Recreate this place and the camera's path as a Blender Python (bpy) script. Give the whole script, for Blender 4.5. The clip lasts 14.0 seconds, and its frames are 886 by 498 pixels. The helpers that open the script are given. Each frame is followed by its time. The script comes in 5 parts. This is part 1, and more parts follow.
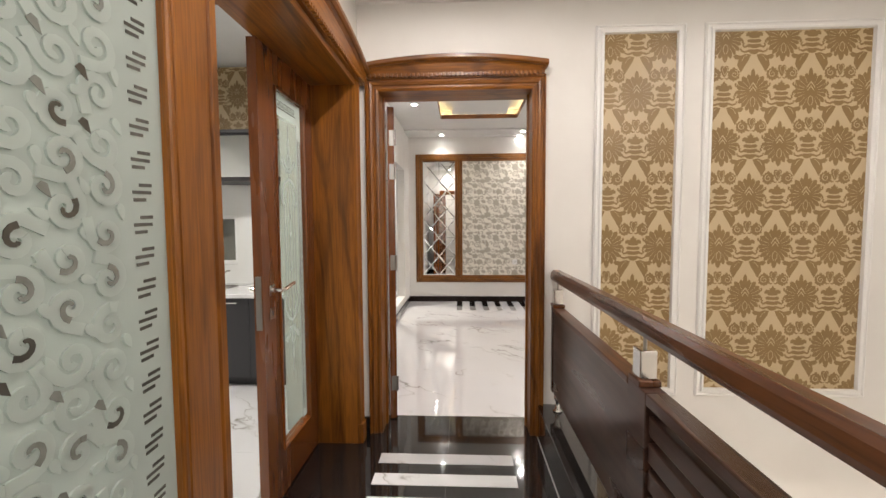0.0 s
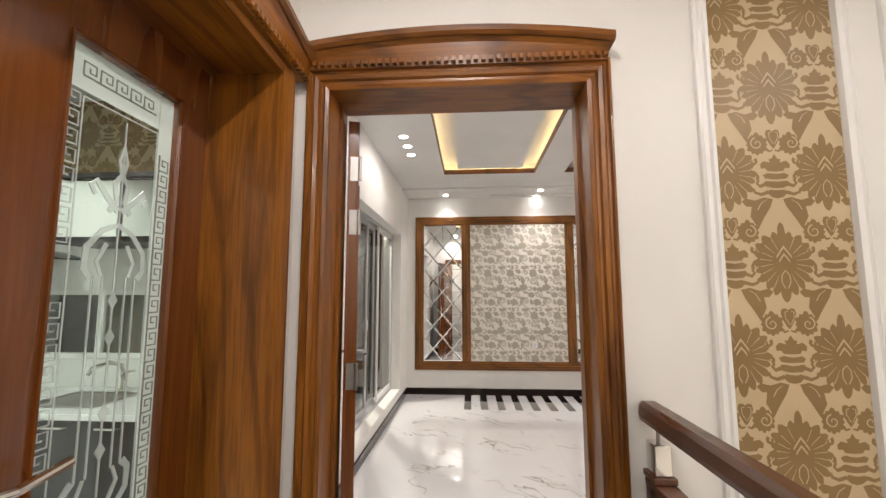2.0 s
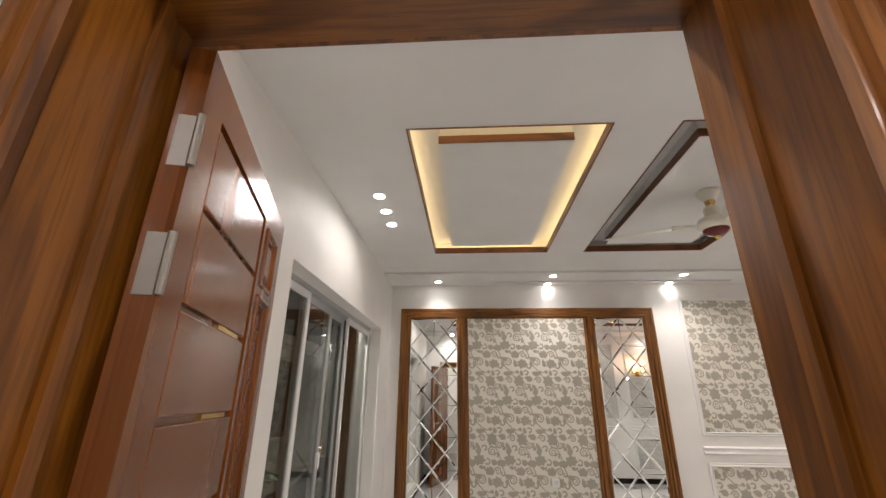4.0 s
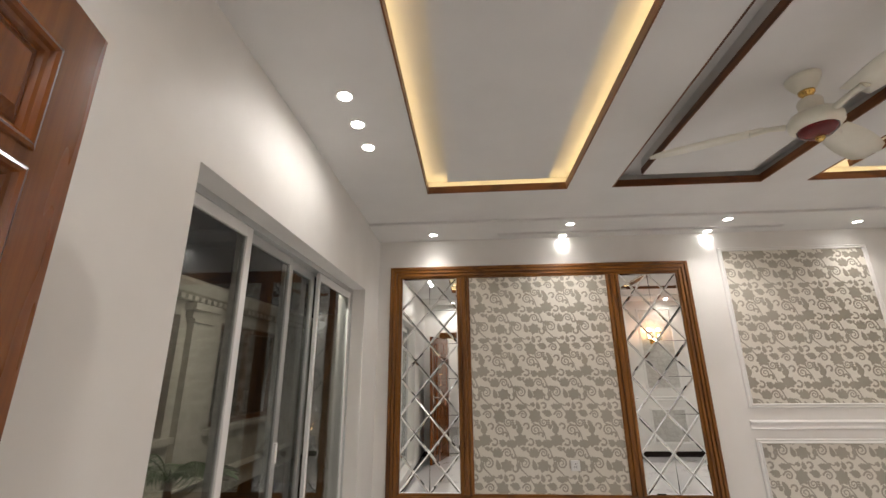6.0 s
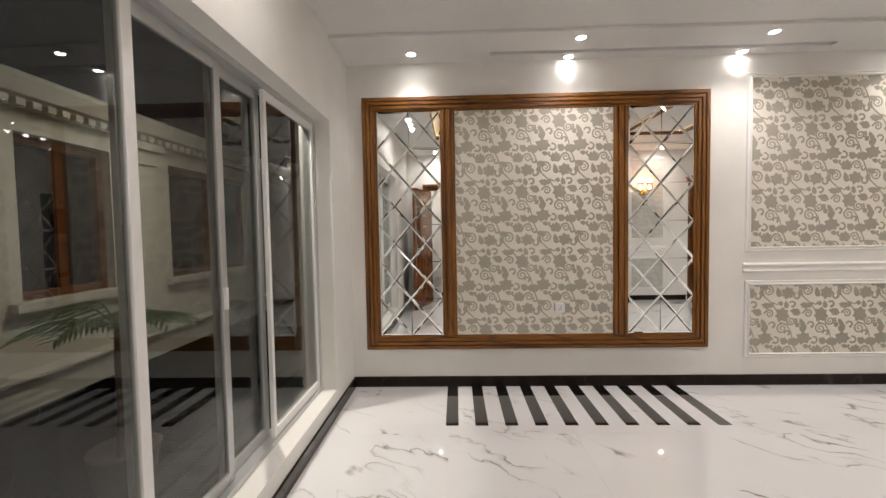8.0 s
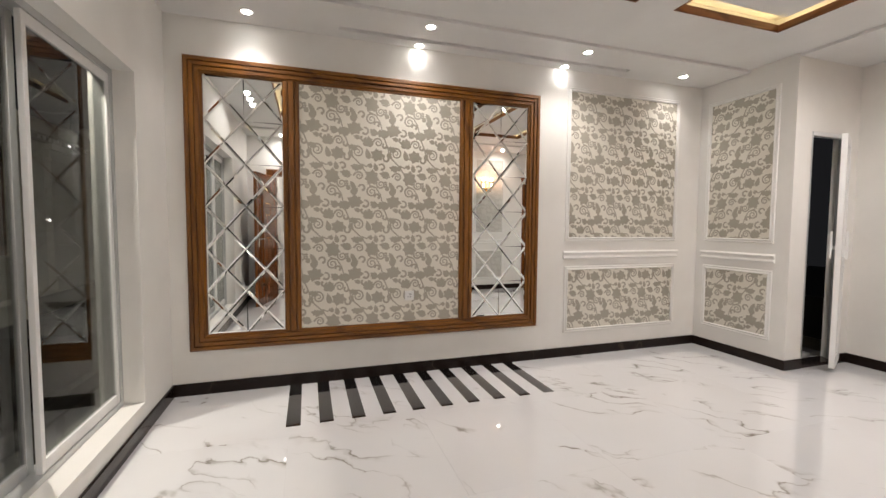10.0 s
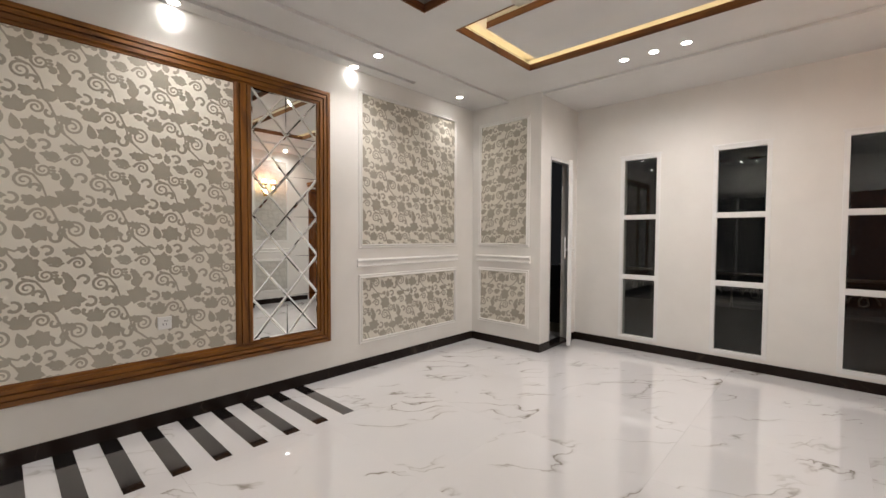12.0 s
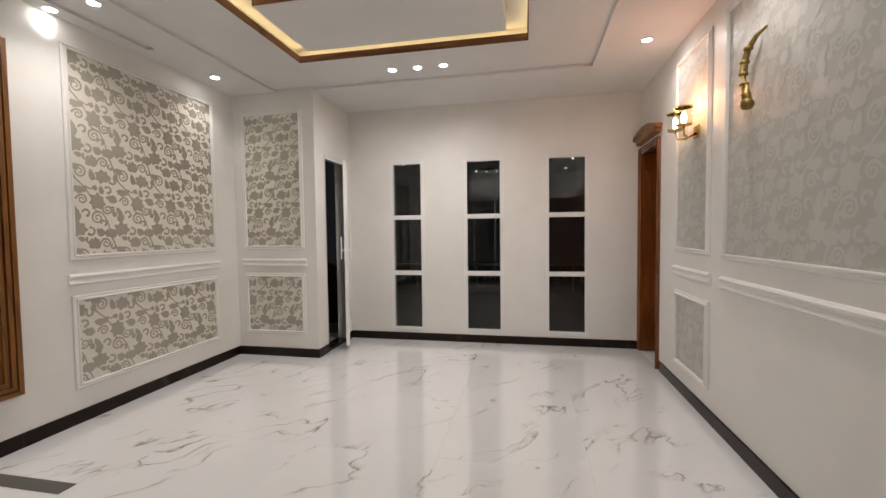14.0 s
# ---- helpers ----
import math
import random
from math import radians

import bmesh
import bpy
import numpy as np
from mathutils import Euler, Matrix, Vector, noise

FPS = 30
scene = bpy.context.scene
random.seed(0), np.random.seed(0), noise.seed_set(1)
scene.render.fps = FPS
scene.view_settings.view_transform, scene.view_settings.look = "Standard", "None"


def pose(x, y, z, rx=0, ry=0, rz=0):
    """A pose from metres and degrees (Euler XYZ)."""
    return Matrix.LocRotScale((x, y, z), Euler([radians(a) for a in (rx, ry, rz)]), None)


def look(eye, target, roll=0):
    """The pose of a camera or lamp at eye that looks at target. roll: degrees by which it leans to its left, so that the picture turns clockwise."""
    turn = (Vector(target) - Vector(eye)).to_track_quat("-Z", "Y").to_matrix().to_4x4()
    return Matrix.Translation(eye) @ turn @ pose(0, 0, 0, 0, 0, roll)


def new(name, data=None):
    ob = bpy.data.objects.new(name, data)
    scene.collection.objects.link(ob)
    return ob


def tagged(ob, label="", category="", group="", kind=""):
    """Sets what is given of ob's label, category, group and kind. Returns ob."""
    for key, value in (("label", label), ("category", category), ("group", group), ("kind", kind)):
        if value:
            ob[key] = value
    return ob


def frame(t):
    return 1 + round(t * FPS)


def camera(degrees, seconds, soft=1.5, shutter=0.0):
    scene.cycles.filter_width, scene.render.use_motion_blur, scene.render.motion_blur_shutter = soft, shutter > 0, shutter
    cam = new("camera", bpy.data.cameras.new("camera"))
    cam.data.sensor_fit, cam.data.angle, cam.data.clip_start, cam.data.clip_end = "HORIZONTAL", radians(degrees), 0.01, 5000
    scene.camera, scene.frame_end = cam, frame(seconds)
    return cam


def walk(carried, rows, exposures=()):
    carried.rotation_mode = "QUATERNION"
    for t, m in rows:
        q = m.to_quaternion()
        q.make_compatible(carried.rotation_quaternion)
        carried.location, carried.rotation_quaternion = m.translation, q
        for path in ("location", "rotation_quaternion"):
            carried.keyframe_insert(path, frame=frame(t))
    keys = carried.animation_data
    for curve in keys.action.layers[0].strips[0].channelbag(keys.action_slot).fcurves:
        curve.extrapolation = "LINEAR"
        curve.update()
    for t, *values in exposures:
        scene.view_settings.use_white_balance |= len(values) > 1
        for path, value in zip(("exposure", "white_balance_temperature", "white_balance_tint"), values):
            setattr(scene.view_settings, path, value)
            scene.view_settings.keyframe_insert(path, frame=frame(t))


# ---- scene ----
cam = camera(93.7, 14.0)
PATH = [
    (0, (0.058, -0.081, 1.326), (-0.034, 1.913, 1.206), -0.3),
    (0.5, (0.065, 0.17, 1.321), (-0.042, 2.166, 1.253), -0.2),
    (1, (0.089, 0.487, 1.334), (-0.025, 2.484, 1.344), -0.3),
    (1.5, (0.097, 0.755, 1.348), (-0.031, 2.748, 1.456), -0.0),
    (2, (0.062, 1.046, 1.384), (-0.068, 3.03, 1.601), -0.1),
    (2.5, (0.066, 1.359, 1.401), (-0.059, 3.328, 1.732), 0.1),
    (3, (0.08, 1.623, 1.419), (-0.041, 3.563, 1.889), 0.3),
    (5.3, (0.065, 2.616, 1.53), (-0.053, 4.454, 2.31), 0.4),
    (5.5, (0.052, 2.692, 1.523), (-0.064, 4.549, 2.256), 0.2),
    (6, (0.066, 2.9, 1.47), (-0.055, 4.813, 2.041), -0.6),
    (6.5, (0.088, 3.078, 1.444), (-0.041, 5.043, 1.793), -0.8),
    (7, (0.065, 3.211, 1.387), (-0.075, 5.2, 1.543), -1.0),
    (7.2, (0.046, 3.253, 1.382), (-0.091, 5.247, 1.462), -1.0),
    (9.3, (0.09, 3.532, 1.333), (0.389, 5.504, 1.186), -0.2),
    (9.5, (0.087, 3.505, 1.33), (0.471, 5.463, 1.186), 0.1),
    (10, (0.118, 3.5, 1.285), (0.736, 5.399, 1.173), 0.4),
    (10.5, (0.119, 3.521, 1.309), (0.986, 5.32, 1.196), 0.5),
    (11, (0.13, 3.568, 1.306), (1.213, 5.246, 1.203), 0.5),
    (11.5, (0.152, 3.656, 1.294), (1.432, 5.19, 1.205), 0.5),
    (12, (0.204, 3.765, 1.274), (1.666, 5.129, 1.206), 0.3),
    (12.5, (0.222, 3.829, 1.315), (1.854, 4.984, 1.24), 0.2),
    (13, (0.225, 3.899, 1.328), (2.002, 4.815, 1.252), -0.1),
    (13.5, (0.209, 3.928, 1.314), (2.1, 4.577, 1.239), -0.4),
    (14, (0.217, 3.913, 1.311), (2.176, 4.307, 1.226), -0.7),
]
walk(cam, [(t, look(eye, target, roll)) for t, eye, target, roll in PATH],
     [(0, 0.30), (2, 0.26), (3, 0.10), (5.5, -0.22), (7, -0.14), (9.5, -0.02), (11, -0.15), (12.5, -0.25), (14, -0.37)])

# exposure and light ---------------------------------------------------------
scene.view_settings.exposure = 0.0
world = bpy.data.worlds.new("night_sky")
scene.world = world
world.use_nodes = True
world.node_tree.nodes["Background"].inputs[0].default_value = (0.020, 0.020, 0.022, 1)
world.node_tree.nodes["Background"].inputs[1].default_value = 0.5

WARM = (1.0, 0.925, 0.885)
SPOT_W, HALL_W, KITCHEN_W = 52.0, 60.0, 84.0


def lamp(kind, at, watts, colour, size=0.05, cone=172, blend=1.0, aim=None):
    data = bpy.data.lights.new("downlight_lamp", kind)
    data.energy, data.color = watts, colour
    if kind == "SPOT":
        data.spot_size, data.spot_blend, data.shadow_soft_size = radians(cone), blend, size
    elif kind == "POINT":
        data.shadow_soft_size = size
    ob = new("downlight_lamp", data)
    ob.matrix_world = look(at, aim or (at[0], at[1] + 0.0001, at[2] - 1))
    return ob


# plan -------------------------------------------------------------------------
XL, XR = -0.847, 5.044          # room: side walls
YD, YF = 2.705, 6.987           # room: door wall, feature wall
YH = 2.488                      # hall face of the door wall
ZC = 2.803                      # ceiling
ZB = 2.778                      # lower ceiling border
XH = -0.575                     # hall face of the kitchen wall
XK = -0.83                      # kitchen face of it
DX0, DX1, DZ = -0.448, 0.478, 2.13   # room door opening
PX, PY = 4.189, 6.052           # corner with the balcony door
SK = 0.09                       # skirting height


# materials --------------------------------------------------------------------
def material(name):
    m = bpy.data.materials.new(name)
    m.use_nodes = True
    nt = m.node_tree
    return m, nt, nt.nodes["Principled BSDF"]


def node(nt, kind, **inputs):
    n = nt.nodes.new(kind)
    for k, v in inputs.items():
        n.inputs[k.replace("_", " ")].default_value = v
    return n


def coords(nt, scale=(1, 1, 1), turn=(0, 0, 0), shift=False):
    tc = nt.nodes.new("ShaderNodeTexCoord")
    mp = nt.nodes.new("ShaderNodeMapping")
    mp.inputs["Scale"].default_value = scale
    mp.inputs["Rotation"].default_value = turn
    nt.links.new(tc.outputs["Object"], mp.inputs["Vector"])
    if shift:
        info = nt.nodes.new("ShaderNodeObjectInfo")
        mul = nt.nodes.new("ShaderNodeMath")
        mul.operation = "MULTIPLY"
        mul.inputs[1].default_value = 37.0
        nt.links.new(info.outputs["Random"], mul.inputs[0])
        nt.links.new(mul.outputs[0], mp.inputs["Location"])
    return mp.outputs["Vector"]


def noise_tex(nt, vec, scale, detail=4.0, rough=0.55, dist=0.0):
    n = node(nt, "ShaderNodeTexNoise", Scale=scale, Detail=detail, Roughness=rough, Distortion=dist)
    nt.links.new(vec, n.inputs["Vector"])
    return n.outputs["Fac"]


def ramp(nt, fac, *stops):
    r = nt.nodes.new("ShaderNodeValToRGB")
    els = r.color_ramp.elements
    while len(els) < len(stops):
        els.new(0.5)
    for e, (p, c) in zip(els, stops):
        e.position = p
        e.color = (*c, 1) if len(c) == 3 else c
    nt.links.new(fac, r.inputs["Fac"])
    return r.outputs["Color"]


def bump(nt, bsdf, height, strength, distance=0.002):
    b = node(nt, "ShaderNodeBump", Strength=strength, Distance=distance)
    nt.links.new(height, b.inputs["Height"])
    nt.links.new(b.outputs["Normal"], bsdf.inputs["Normal"])


def grey(v):
    return (v, v, v)


def paint(name, a, b, rough=0.55, bumpy=0.12):
    m, nt, p = material(name)
    v = coords(nt)
    nt.links.new(ramp(nt, noise_tex(nt, v, 2.3, 5), (0.3, a), (0.7, b)), p.inputs["Base Color"])
    p.inputs["Roughness"].default_value = rough
    nt.links.new(ramp(nt, noise_tex(nt, v, 5, 3), (0.3, grey(rough - 0.06)), (0.7, grey(rough + 0.06))), p.inputs["Roughness"])
    bump(nt, p, noise_tex(nt, v, 160, 3), bumpy, 0.001)
    return m


def wood(name, dark, light, along, rough=0.36, coat=0.12, figure=0.52):
    m, nt, p = material(name)
    scale = [9.0, 9.0, 9.0]
    scale[along] = 0.9
    v = coords(nt, tuple(scale), shift=True)
    fine = [140.0, 140.0, 140.0]
    fine[along] = 5.0
    v2 = coords(nt, tuple(fine))
    grain = noise_tex(nt, v, 1.0, 5, 0.62, 0.9)
    pores = noise_tex(nt, v2, 1.0, 2, 0.5)
    mid = tuple((x + y) / 2 for x, y in zip(dark, light))
    base = ramp(nt, grain, (0.30, dark), (0.48, mid), (0.72, light))
    mix = nt.nodes.new("ShaderNodeMix")
    mix.data_type, mix.blend_type = "RGBA", "MULTIPLY"
    mix.inputs["Factor"].default_value = figure * 0.7
    nt.links.new(base, mix.inputs[6])
    nt.links.new(ramp(nt, pores, (0.40, (0.35, 0.32, 0.3)), (0.52, (1, 1, 1))), mix.inputs[7])
    rings = [2.6, 2.6, 2.6]
    rings[along] = 0.46
    wave = node(nt, "ShaderNodeTexWave", Scale=1.3, Distortion=9.0, Detail=3.0)
    wave.inputs["Detail Scale"].default_value = 1.4
    nt.links.new(coords(nt, tuple(rings), (0.2, 0.3, 0.1), shift=True), wave.inputs["Vector"])
    mix2 = nt.nodes.new("ShaderNodeMix")
    mix2.data_type, mix2.blend_type = "RGBA", "MULTIPLY"
    mix2.inputs["Factor"].default_value = figure * 1.2
    nt.links.new(mix.outputs[2], mix2.inputs[6])
    nt.links.new(ramp(nt, wave.outputs["Fac"], (0.02, (0.45, 0.38, 0.32)), (0.20, (1, 1, 1))), mix2.inputs[7])
    nt.links.new(mix2.outputs[2], p.inputs["Base Color"])
    nt.links.new(ramp(nt, noise_tex(nt, v, 0.6, 3), (0.3, grey(rough - 0.08)), (0.7, grey(rough + 0.1))), p.inputs["Roughness"])
    p.inputs["Coat Weight"].default_value = coat
    p.inputs["Coat Roughness"].default_value = 0.15
    bump(nt, p, pores, 0.15, 0.0006)
    return m


def marble(name, base, vein, rough=0.03, shift=True, amount=1.0):
    m, nt, p = material(name)
    v = coords(nt, (1, 1, 1), (0, 0, 0.75), shift=shift)
    warp = noise_tex(nt, v, 2.6, 4, 0.55)
    vm = nt.nodes.new("ShaderNodeVectorMath")
    vm.operation = "MULTIPLY_ADD"
    vm.inputs[1].default_value = (0.34, 0.34, 0.34)
    nt.links.new(warp, vm.inputs[0])
    nt.links.new(v, vm.inputs[2])
    st = nt.nodes.new("ShaderNodeMapping")
    st.inputs["Scale"].default_value = (0.75, 2.7, 1.0)
    nt.links.new(vm.outputs[0], st.inputs["Vector"])
    n = noise_tex(nt, st.outputs["Vector"], 1.25, 3.2, 0.48)
    line = ramp(nt, n, (0.470, grey(0)), (0.4935, grey(0.26)), (0.4985, grey(1)), (0.5005, grey(1)), (0.506, grey(0.10)), (0.520, grey(0)))
    mask = ramp(nt, noise_tex(nt, v, 2.1, 3), (0.44, grey(0)), (0.62, grey(amount)))
    mul = nt.nodes.new("ShaderNodeMath")
    mul.operation = "MULTIPLY"
    nt.links.new(line, mul.inputs[0])
    nt.links.new(mask, mul.inputs[1])
    cloud = ramp(nt, noise_tex(nt, v, 1.1, 4), (0.3, tuple(c * 0.95 for c in base)), (0.7, base))
    mix = nt.nodes.new("ShaderNodeMix")
    mix.data_type = "RGBA"
    nt.links.new(mul.outputs[0], mix.inputs["Factor"])
    nt.links.new(cloud, mix.inputs[6])
    mix.inputs[7].default_value = (*vein, 1)
    nt.links.new(mix.outputs[2], p.inputs["Base Color"])
    p.inputs["Roughness"].default_value = rough
    p.inputs["Coat Weight"].default_value = 0.9 if rough < 0.1 else 0.0
    p.inputs["Coat Roughness"].default_value = 0.01
    return m


def simple(name, colour, rough=0.4, metal=0.0, vary=0.12, scale=30.0):
    m, nt, p = material(name)
    v = coords(nt)
    lo = tuple(c * (1 - vary) for c in colour)
    nt.links.new(ramp(nt, noise_tex(nt, v, scale, 3), (0.3, lo), (0.7, colour)), p.inputs["Base Color"])
    p.inputs["Roughness"].default_value = rough
    p.inputs["Metallic"].default_value = metal
    return m


def glow(name, colour, strength):
    m, nt, p = material(name)
    p.inputs["Base Color"].default_value = (0.8, 0.8, 0.8, 1)
    p.inputs["Emission Color"].default_value = (*colour, 1)
    p.inputs["Emission Strength"].default_value = strength
    return m


def pane_glass(name, tint, ior=1.5):
    m, nt, p = material(name)
    nt.nodes.remove(p)
    out = nt.nodes["Material Output"]
    clear = node(nt, "ShaderNodeBsdfTransparent", Color=(*tint, 1))
    gloss = node(nt, "ShaderNodeBsdfGlossy", Roughness=0.0, Color=(0.95, 0.97, 0.96, 1))
    face = node(nt, "ShaderNodeLayerWeight", Blend=0.5)
    last = face.outputs["Facing"]
    for op, value in (("POWER", 5.0), ("MULTIPLY", 0.9), ("ADD", ((ior - 1) / (ior + 1)) ** 2)):
        step = nt.nodes.new("ShaderNodeMath")
        step.operation = op
        step.inputs[1].default_value = value
        nt.links.new(last, step.inputs[0])
        last = step.outputs[0]
    mix = nt.nodes.new("ShaderNodeMixShader")
    nt.links.new(last, mix.inputs[0])
    nt.links.new(clear.outputs[0], mix.inputs[1])
    nt.links.new(gloss.outputs[0], mix.inputs[2])
    nt.links.new(mix.outputs[0], out.inputs["Surface"])
    return m


def frosted(name, colour, share):
    """Etched glass: scatters most light, lets a share through."""
    m, nt, p = material(name)
    nt.nodes.remove(p)
    out = nt.nodes["Material Output"]
    v = coords(nt)
    tl = node(nt, "ShaderNodeBsdfTranslucent")
    df = node(nt, "ShaderNodeBsdfPrincipled", Roughness=0.3)
    col = ramp(nt, noise_tex(nt, v, 9, 4), (0.3, tuple(c * 0.93 for c in colour)), (0.7, colour))
    nt.links.new(col, tl.inputs["Color"])
    nt.links.new(col, df.inputs["Base Color"])
    a = nt.nodes.new("ShaderNodeMixShader")
    a.inputs[0].default_value = 0.5
    nt.links.new(tl.outputs[0], a.inputs[1])
    nt.links.new(df.outputs[0], a.inputs[2])
    tr = node(nt, "ShaderNodeBsdfTransparent", Color=(0.9, 0.96, 0.93, 1))
    b = nt.nodes.new("ShaderNodeMixShader")
    b.inputs[0].default_value = share
    nt.links.new(a.outputs[0], b.inputs[1])
    nt.links.new(tr.outputs[0], b.inputs[2])
    nt.links.new(b.outputs[0], out.inputs["Surface"])
    return m


WALL = paint("wall_paint", (0.74, 0.725, 0.69), (0.80, 0.785, 0.75), 0.5)
CEIL = paint("ceiling_paint", (0.68, 0.675, 0.66), (0.73, 0.725, 0.71), 0.6, 0.06)
TRIM = paint("trim_paint", (0.79, 0.78, 0.75), (0.83, 0.82, 0.79), 0.35, 0.05)
HALLWALL = paint("hall_paint", (0.745, 0.725, 0.685), (0.79, 0.775, 0.735), 0.5)
WOOD_Z = wood("oak_stain_upright", (0.122, 0.038, 0.004), (0.385, 0.137, 0.013), 2)
WOOD_X = wood("oak_stain_across", (0.122, 0.038, 0.004), (0.385, 0.137, 0.013), 0)
WOOD_Y = wood("oak_stain_deep", (0.122, 0.038, 0.004), (0.385, 0.137, 0.013), 1)
RED_Z = wood("red_mahogany", (0.112, 0.031, 0.005), (0.230, 0.070, 0.013), 2, 0.22, 0.4, 0.20)
FRAME_X = wood("frame_wood_across", (0.135, 0.046, 0.004), (0.270, 0.100, 0.007), 0, 0.42, 0.0)
FRAME_Z = wood("frame_wood_upright", (0.135, 0.046, 0.004), (0.270, 0.100, 0.007), 2, 0.42, 0.0)
RAIL_Y = wood("rail_wood", (0.070, 0.024, 0.008), (0.15, 0.054, 0.019), 1, 0.3)
PANEL_Y = wood("walnut_panel", (0.032, 0.014, 0.009), (0.075, 0.034, 0.021), 1, 0.3)
TRAY_X = wood("tray_wood_across", (0.12, 0.038, 0.010), (0.26, 0.095, 0.028), 0, 0.4, 0.05)
TRAY_Y = wood("tray_wood_along", (0.12, 0.038, 0.010), (0.26, 0.095, 0.028), 1, 0.4, 0.05)
MARBLE = marble("white_marble", (0.80, 0.80, 0.81), (0.26, 0.235, 0.20))
GRANITE = marble("black_granite", (0.012, 0.011, 0.011), (0.10, 0.085, 0.07), 0.08, amount=0.5)
SKIRT = marble("dark_granite_skirting", (0.016, 0.010, 0.008), (0.06, 0.045, 0.033), 0.12, amount=0.6)
SKIRT.node_tree.nodes["Principled BSDF"].inputs["Specular IOR Level"].default_value = 0.2
GROUT = simple("grout", (0.62, 0.61, 0.59), 0.7)
WHITE_ALU = simple("white_powder_coat", (0.80, 0.80, 0.79), 0.3, 0.0, 0.03)
GREY_ALU = simple("brushed_aluminium", (0.55, 0.56, 0.56), 0.35, 0.6, 0.06)
CHROME = simple("chrome", (0.78, 0.77, 0.74), 0.12, 1.0, 0.05)
STEEL = simple("satin_steel", (0.36, 0.34, 0.31), 0.38, 1.0, 0.08)
BRASS = simple("brass", (0.80, 0.56, 0.18), 0.2, 1.0, 0.15)
GOLD = simple("gold_leaf", (0.38, 0.26, 0.08), 0.42, 0.9, 0.5, 60)
MIRROR = simple("mirror_silver", (0.90, 0.92, 0.91), 0.0, 1.0, 0.0)
GLASS = pane_glass("window_glass", (0.93, 0.96, 0.95))
DARKGLASS = pane_glass("grey_window_glass", (0.66, 0.67, 0.66), 1.6)
CLEAR = pane_glass("clear_glass", (0.90, 0.97, 0.94))
FROST = frosted("frosted_glass", (0.66, 0.72, 0.68), 0.10)
# same glass as FROST, paler to paint in the highlights on raised scrolls
RELIEF = frosted("raised_frosted_glass", (0.73, 0.79, 0.75), 0.04)
ETCH = frosted("etched_line", (0.66, 0.70, 0.68), 0.45)
ETCH_GREY = simple("grey_cut_in_frosting", (0.27, 0.28, 0.25), 0.15, 0.0, 0.3, 25)
ETCH_CLEAR = simple("clear_cut_in_frosting", (0.10, 0.095, 0.08), 0.08, 0.0, 0.3, 25)
LED = glow("downlight_led", (1.0, 0.97, 0.92), 60.0)
COVE = glow("cove_led", (1.0, 0.70, 0.32), 7.5)
FLAME = glow("warm_bulb", (1.0, 0.56, 0.22), 45.0)
PLASTIC = simple("white_plastic", (0.78, 0.78, 0.76), 0.35, 0.0, 0.02)
BLACK = simple("black_enamel", (0.015, 0.015, 0.016), 0.3, 0.0, 0.2)
DARK = simple("dark_slot", (0.02, 0.02, 0.02), 0.7, 0.0, 0.2)
CREAM = simple("cream_enamel", (0.74, 0.72, 0.62), 0.3, 0.0, 0.04)
MAROON = simple("maroon_enamel", (0.14, 0.012, 0.014), 0.2, 0.0, 0.1)
PAPER_GREY = paint("cream_paper", (0.72, 0.69, 0.61), (0.78, 0.75, 0.665), 0.42, 0.2)
PRINT_GREY = paint("grey_print", (0.395, 0.37, 0.31), (0.465, 0.435, 0.365), 0.34, 0.3)
PRINT_GREY.node_tree.nodes["Principled BSDF"].inputs["Metallic"].default_value = 0.45
# door-wall colours: a paler wide paper, and washed-out sheen painted into the narrow panels
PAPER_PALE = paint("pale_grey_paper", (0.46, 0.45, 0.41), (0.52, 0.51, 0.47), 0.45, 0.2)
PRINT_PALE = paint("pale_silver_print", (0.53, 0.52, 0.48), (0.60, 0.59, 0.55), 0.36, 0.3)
PAPER_GOLD = paint("sand_paper", (0.52, 0.405, 0.24), (0.58, 0.455, 0.28), 0.5, 0.2)
PRINT_GOLD = paint("bronze_print", (0.232, 0.145, 0.052), (0.285, 0.183, 0.071), 0.4, 0.3)
CABINET = simple("graphite_laminate", (0.033, 0.032, 0.035), 0.35, 0.0, 0.15, 120)
TILE_W = simple("white_wall_tile", (0.78, 0.78, 0.76), 0.12, 0.0, 0.03, 4)
PLASTER = paint("outside_plaster", (0.42, 0.40, 0.34), (0.52, 0.49, 0.42), 0.8)
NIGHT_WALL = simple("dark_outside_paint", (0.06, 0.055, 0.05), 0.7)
TERRACE = simple("tan_terrace_tile", (0.30, 0.26, 0.19), 0.5, 0.0, 0.2, 6)
LEAF = simple("palm_leaf", (0.05, 0.10, 0.03), 0.5, 0.0, 0.3)
TERRA = simple("clay_pot", (0.16, 0.11, 0.08), 0.6)


# mesh helpers -----------------------------------------------------------------
def link(name, bm, mat, parent=None, label="", smooth=False):
    bmesh.ops.recalc_face_normals(bm, faces=bm.faces)
    me = bpy.data.meshes.new(name)
    bm.to_mesh(me)
    bm.free()
    me.materials.append(mat)
    if smooth:
        me.shade_smooth()
    ob = new(name, me)
    if parent is not None:
        ob.parent = parent
        ob.matrix_parent_inverse = parent.matrix_basis.inverted()
    if label:
        tagged(ob, label)
    return ob


def part(name, bm, mat, parent, label="", smooth=False):
    return link(name, bm, mat, parent, label, smooth)


def thing(name, label, category, at=(0, 0, 0), group="", kind=""):
    ob = new(name)
    ob.matrix_basis = Matrix.Translation(at)
    return tagged(ob, label, category, group, kind)


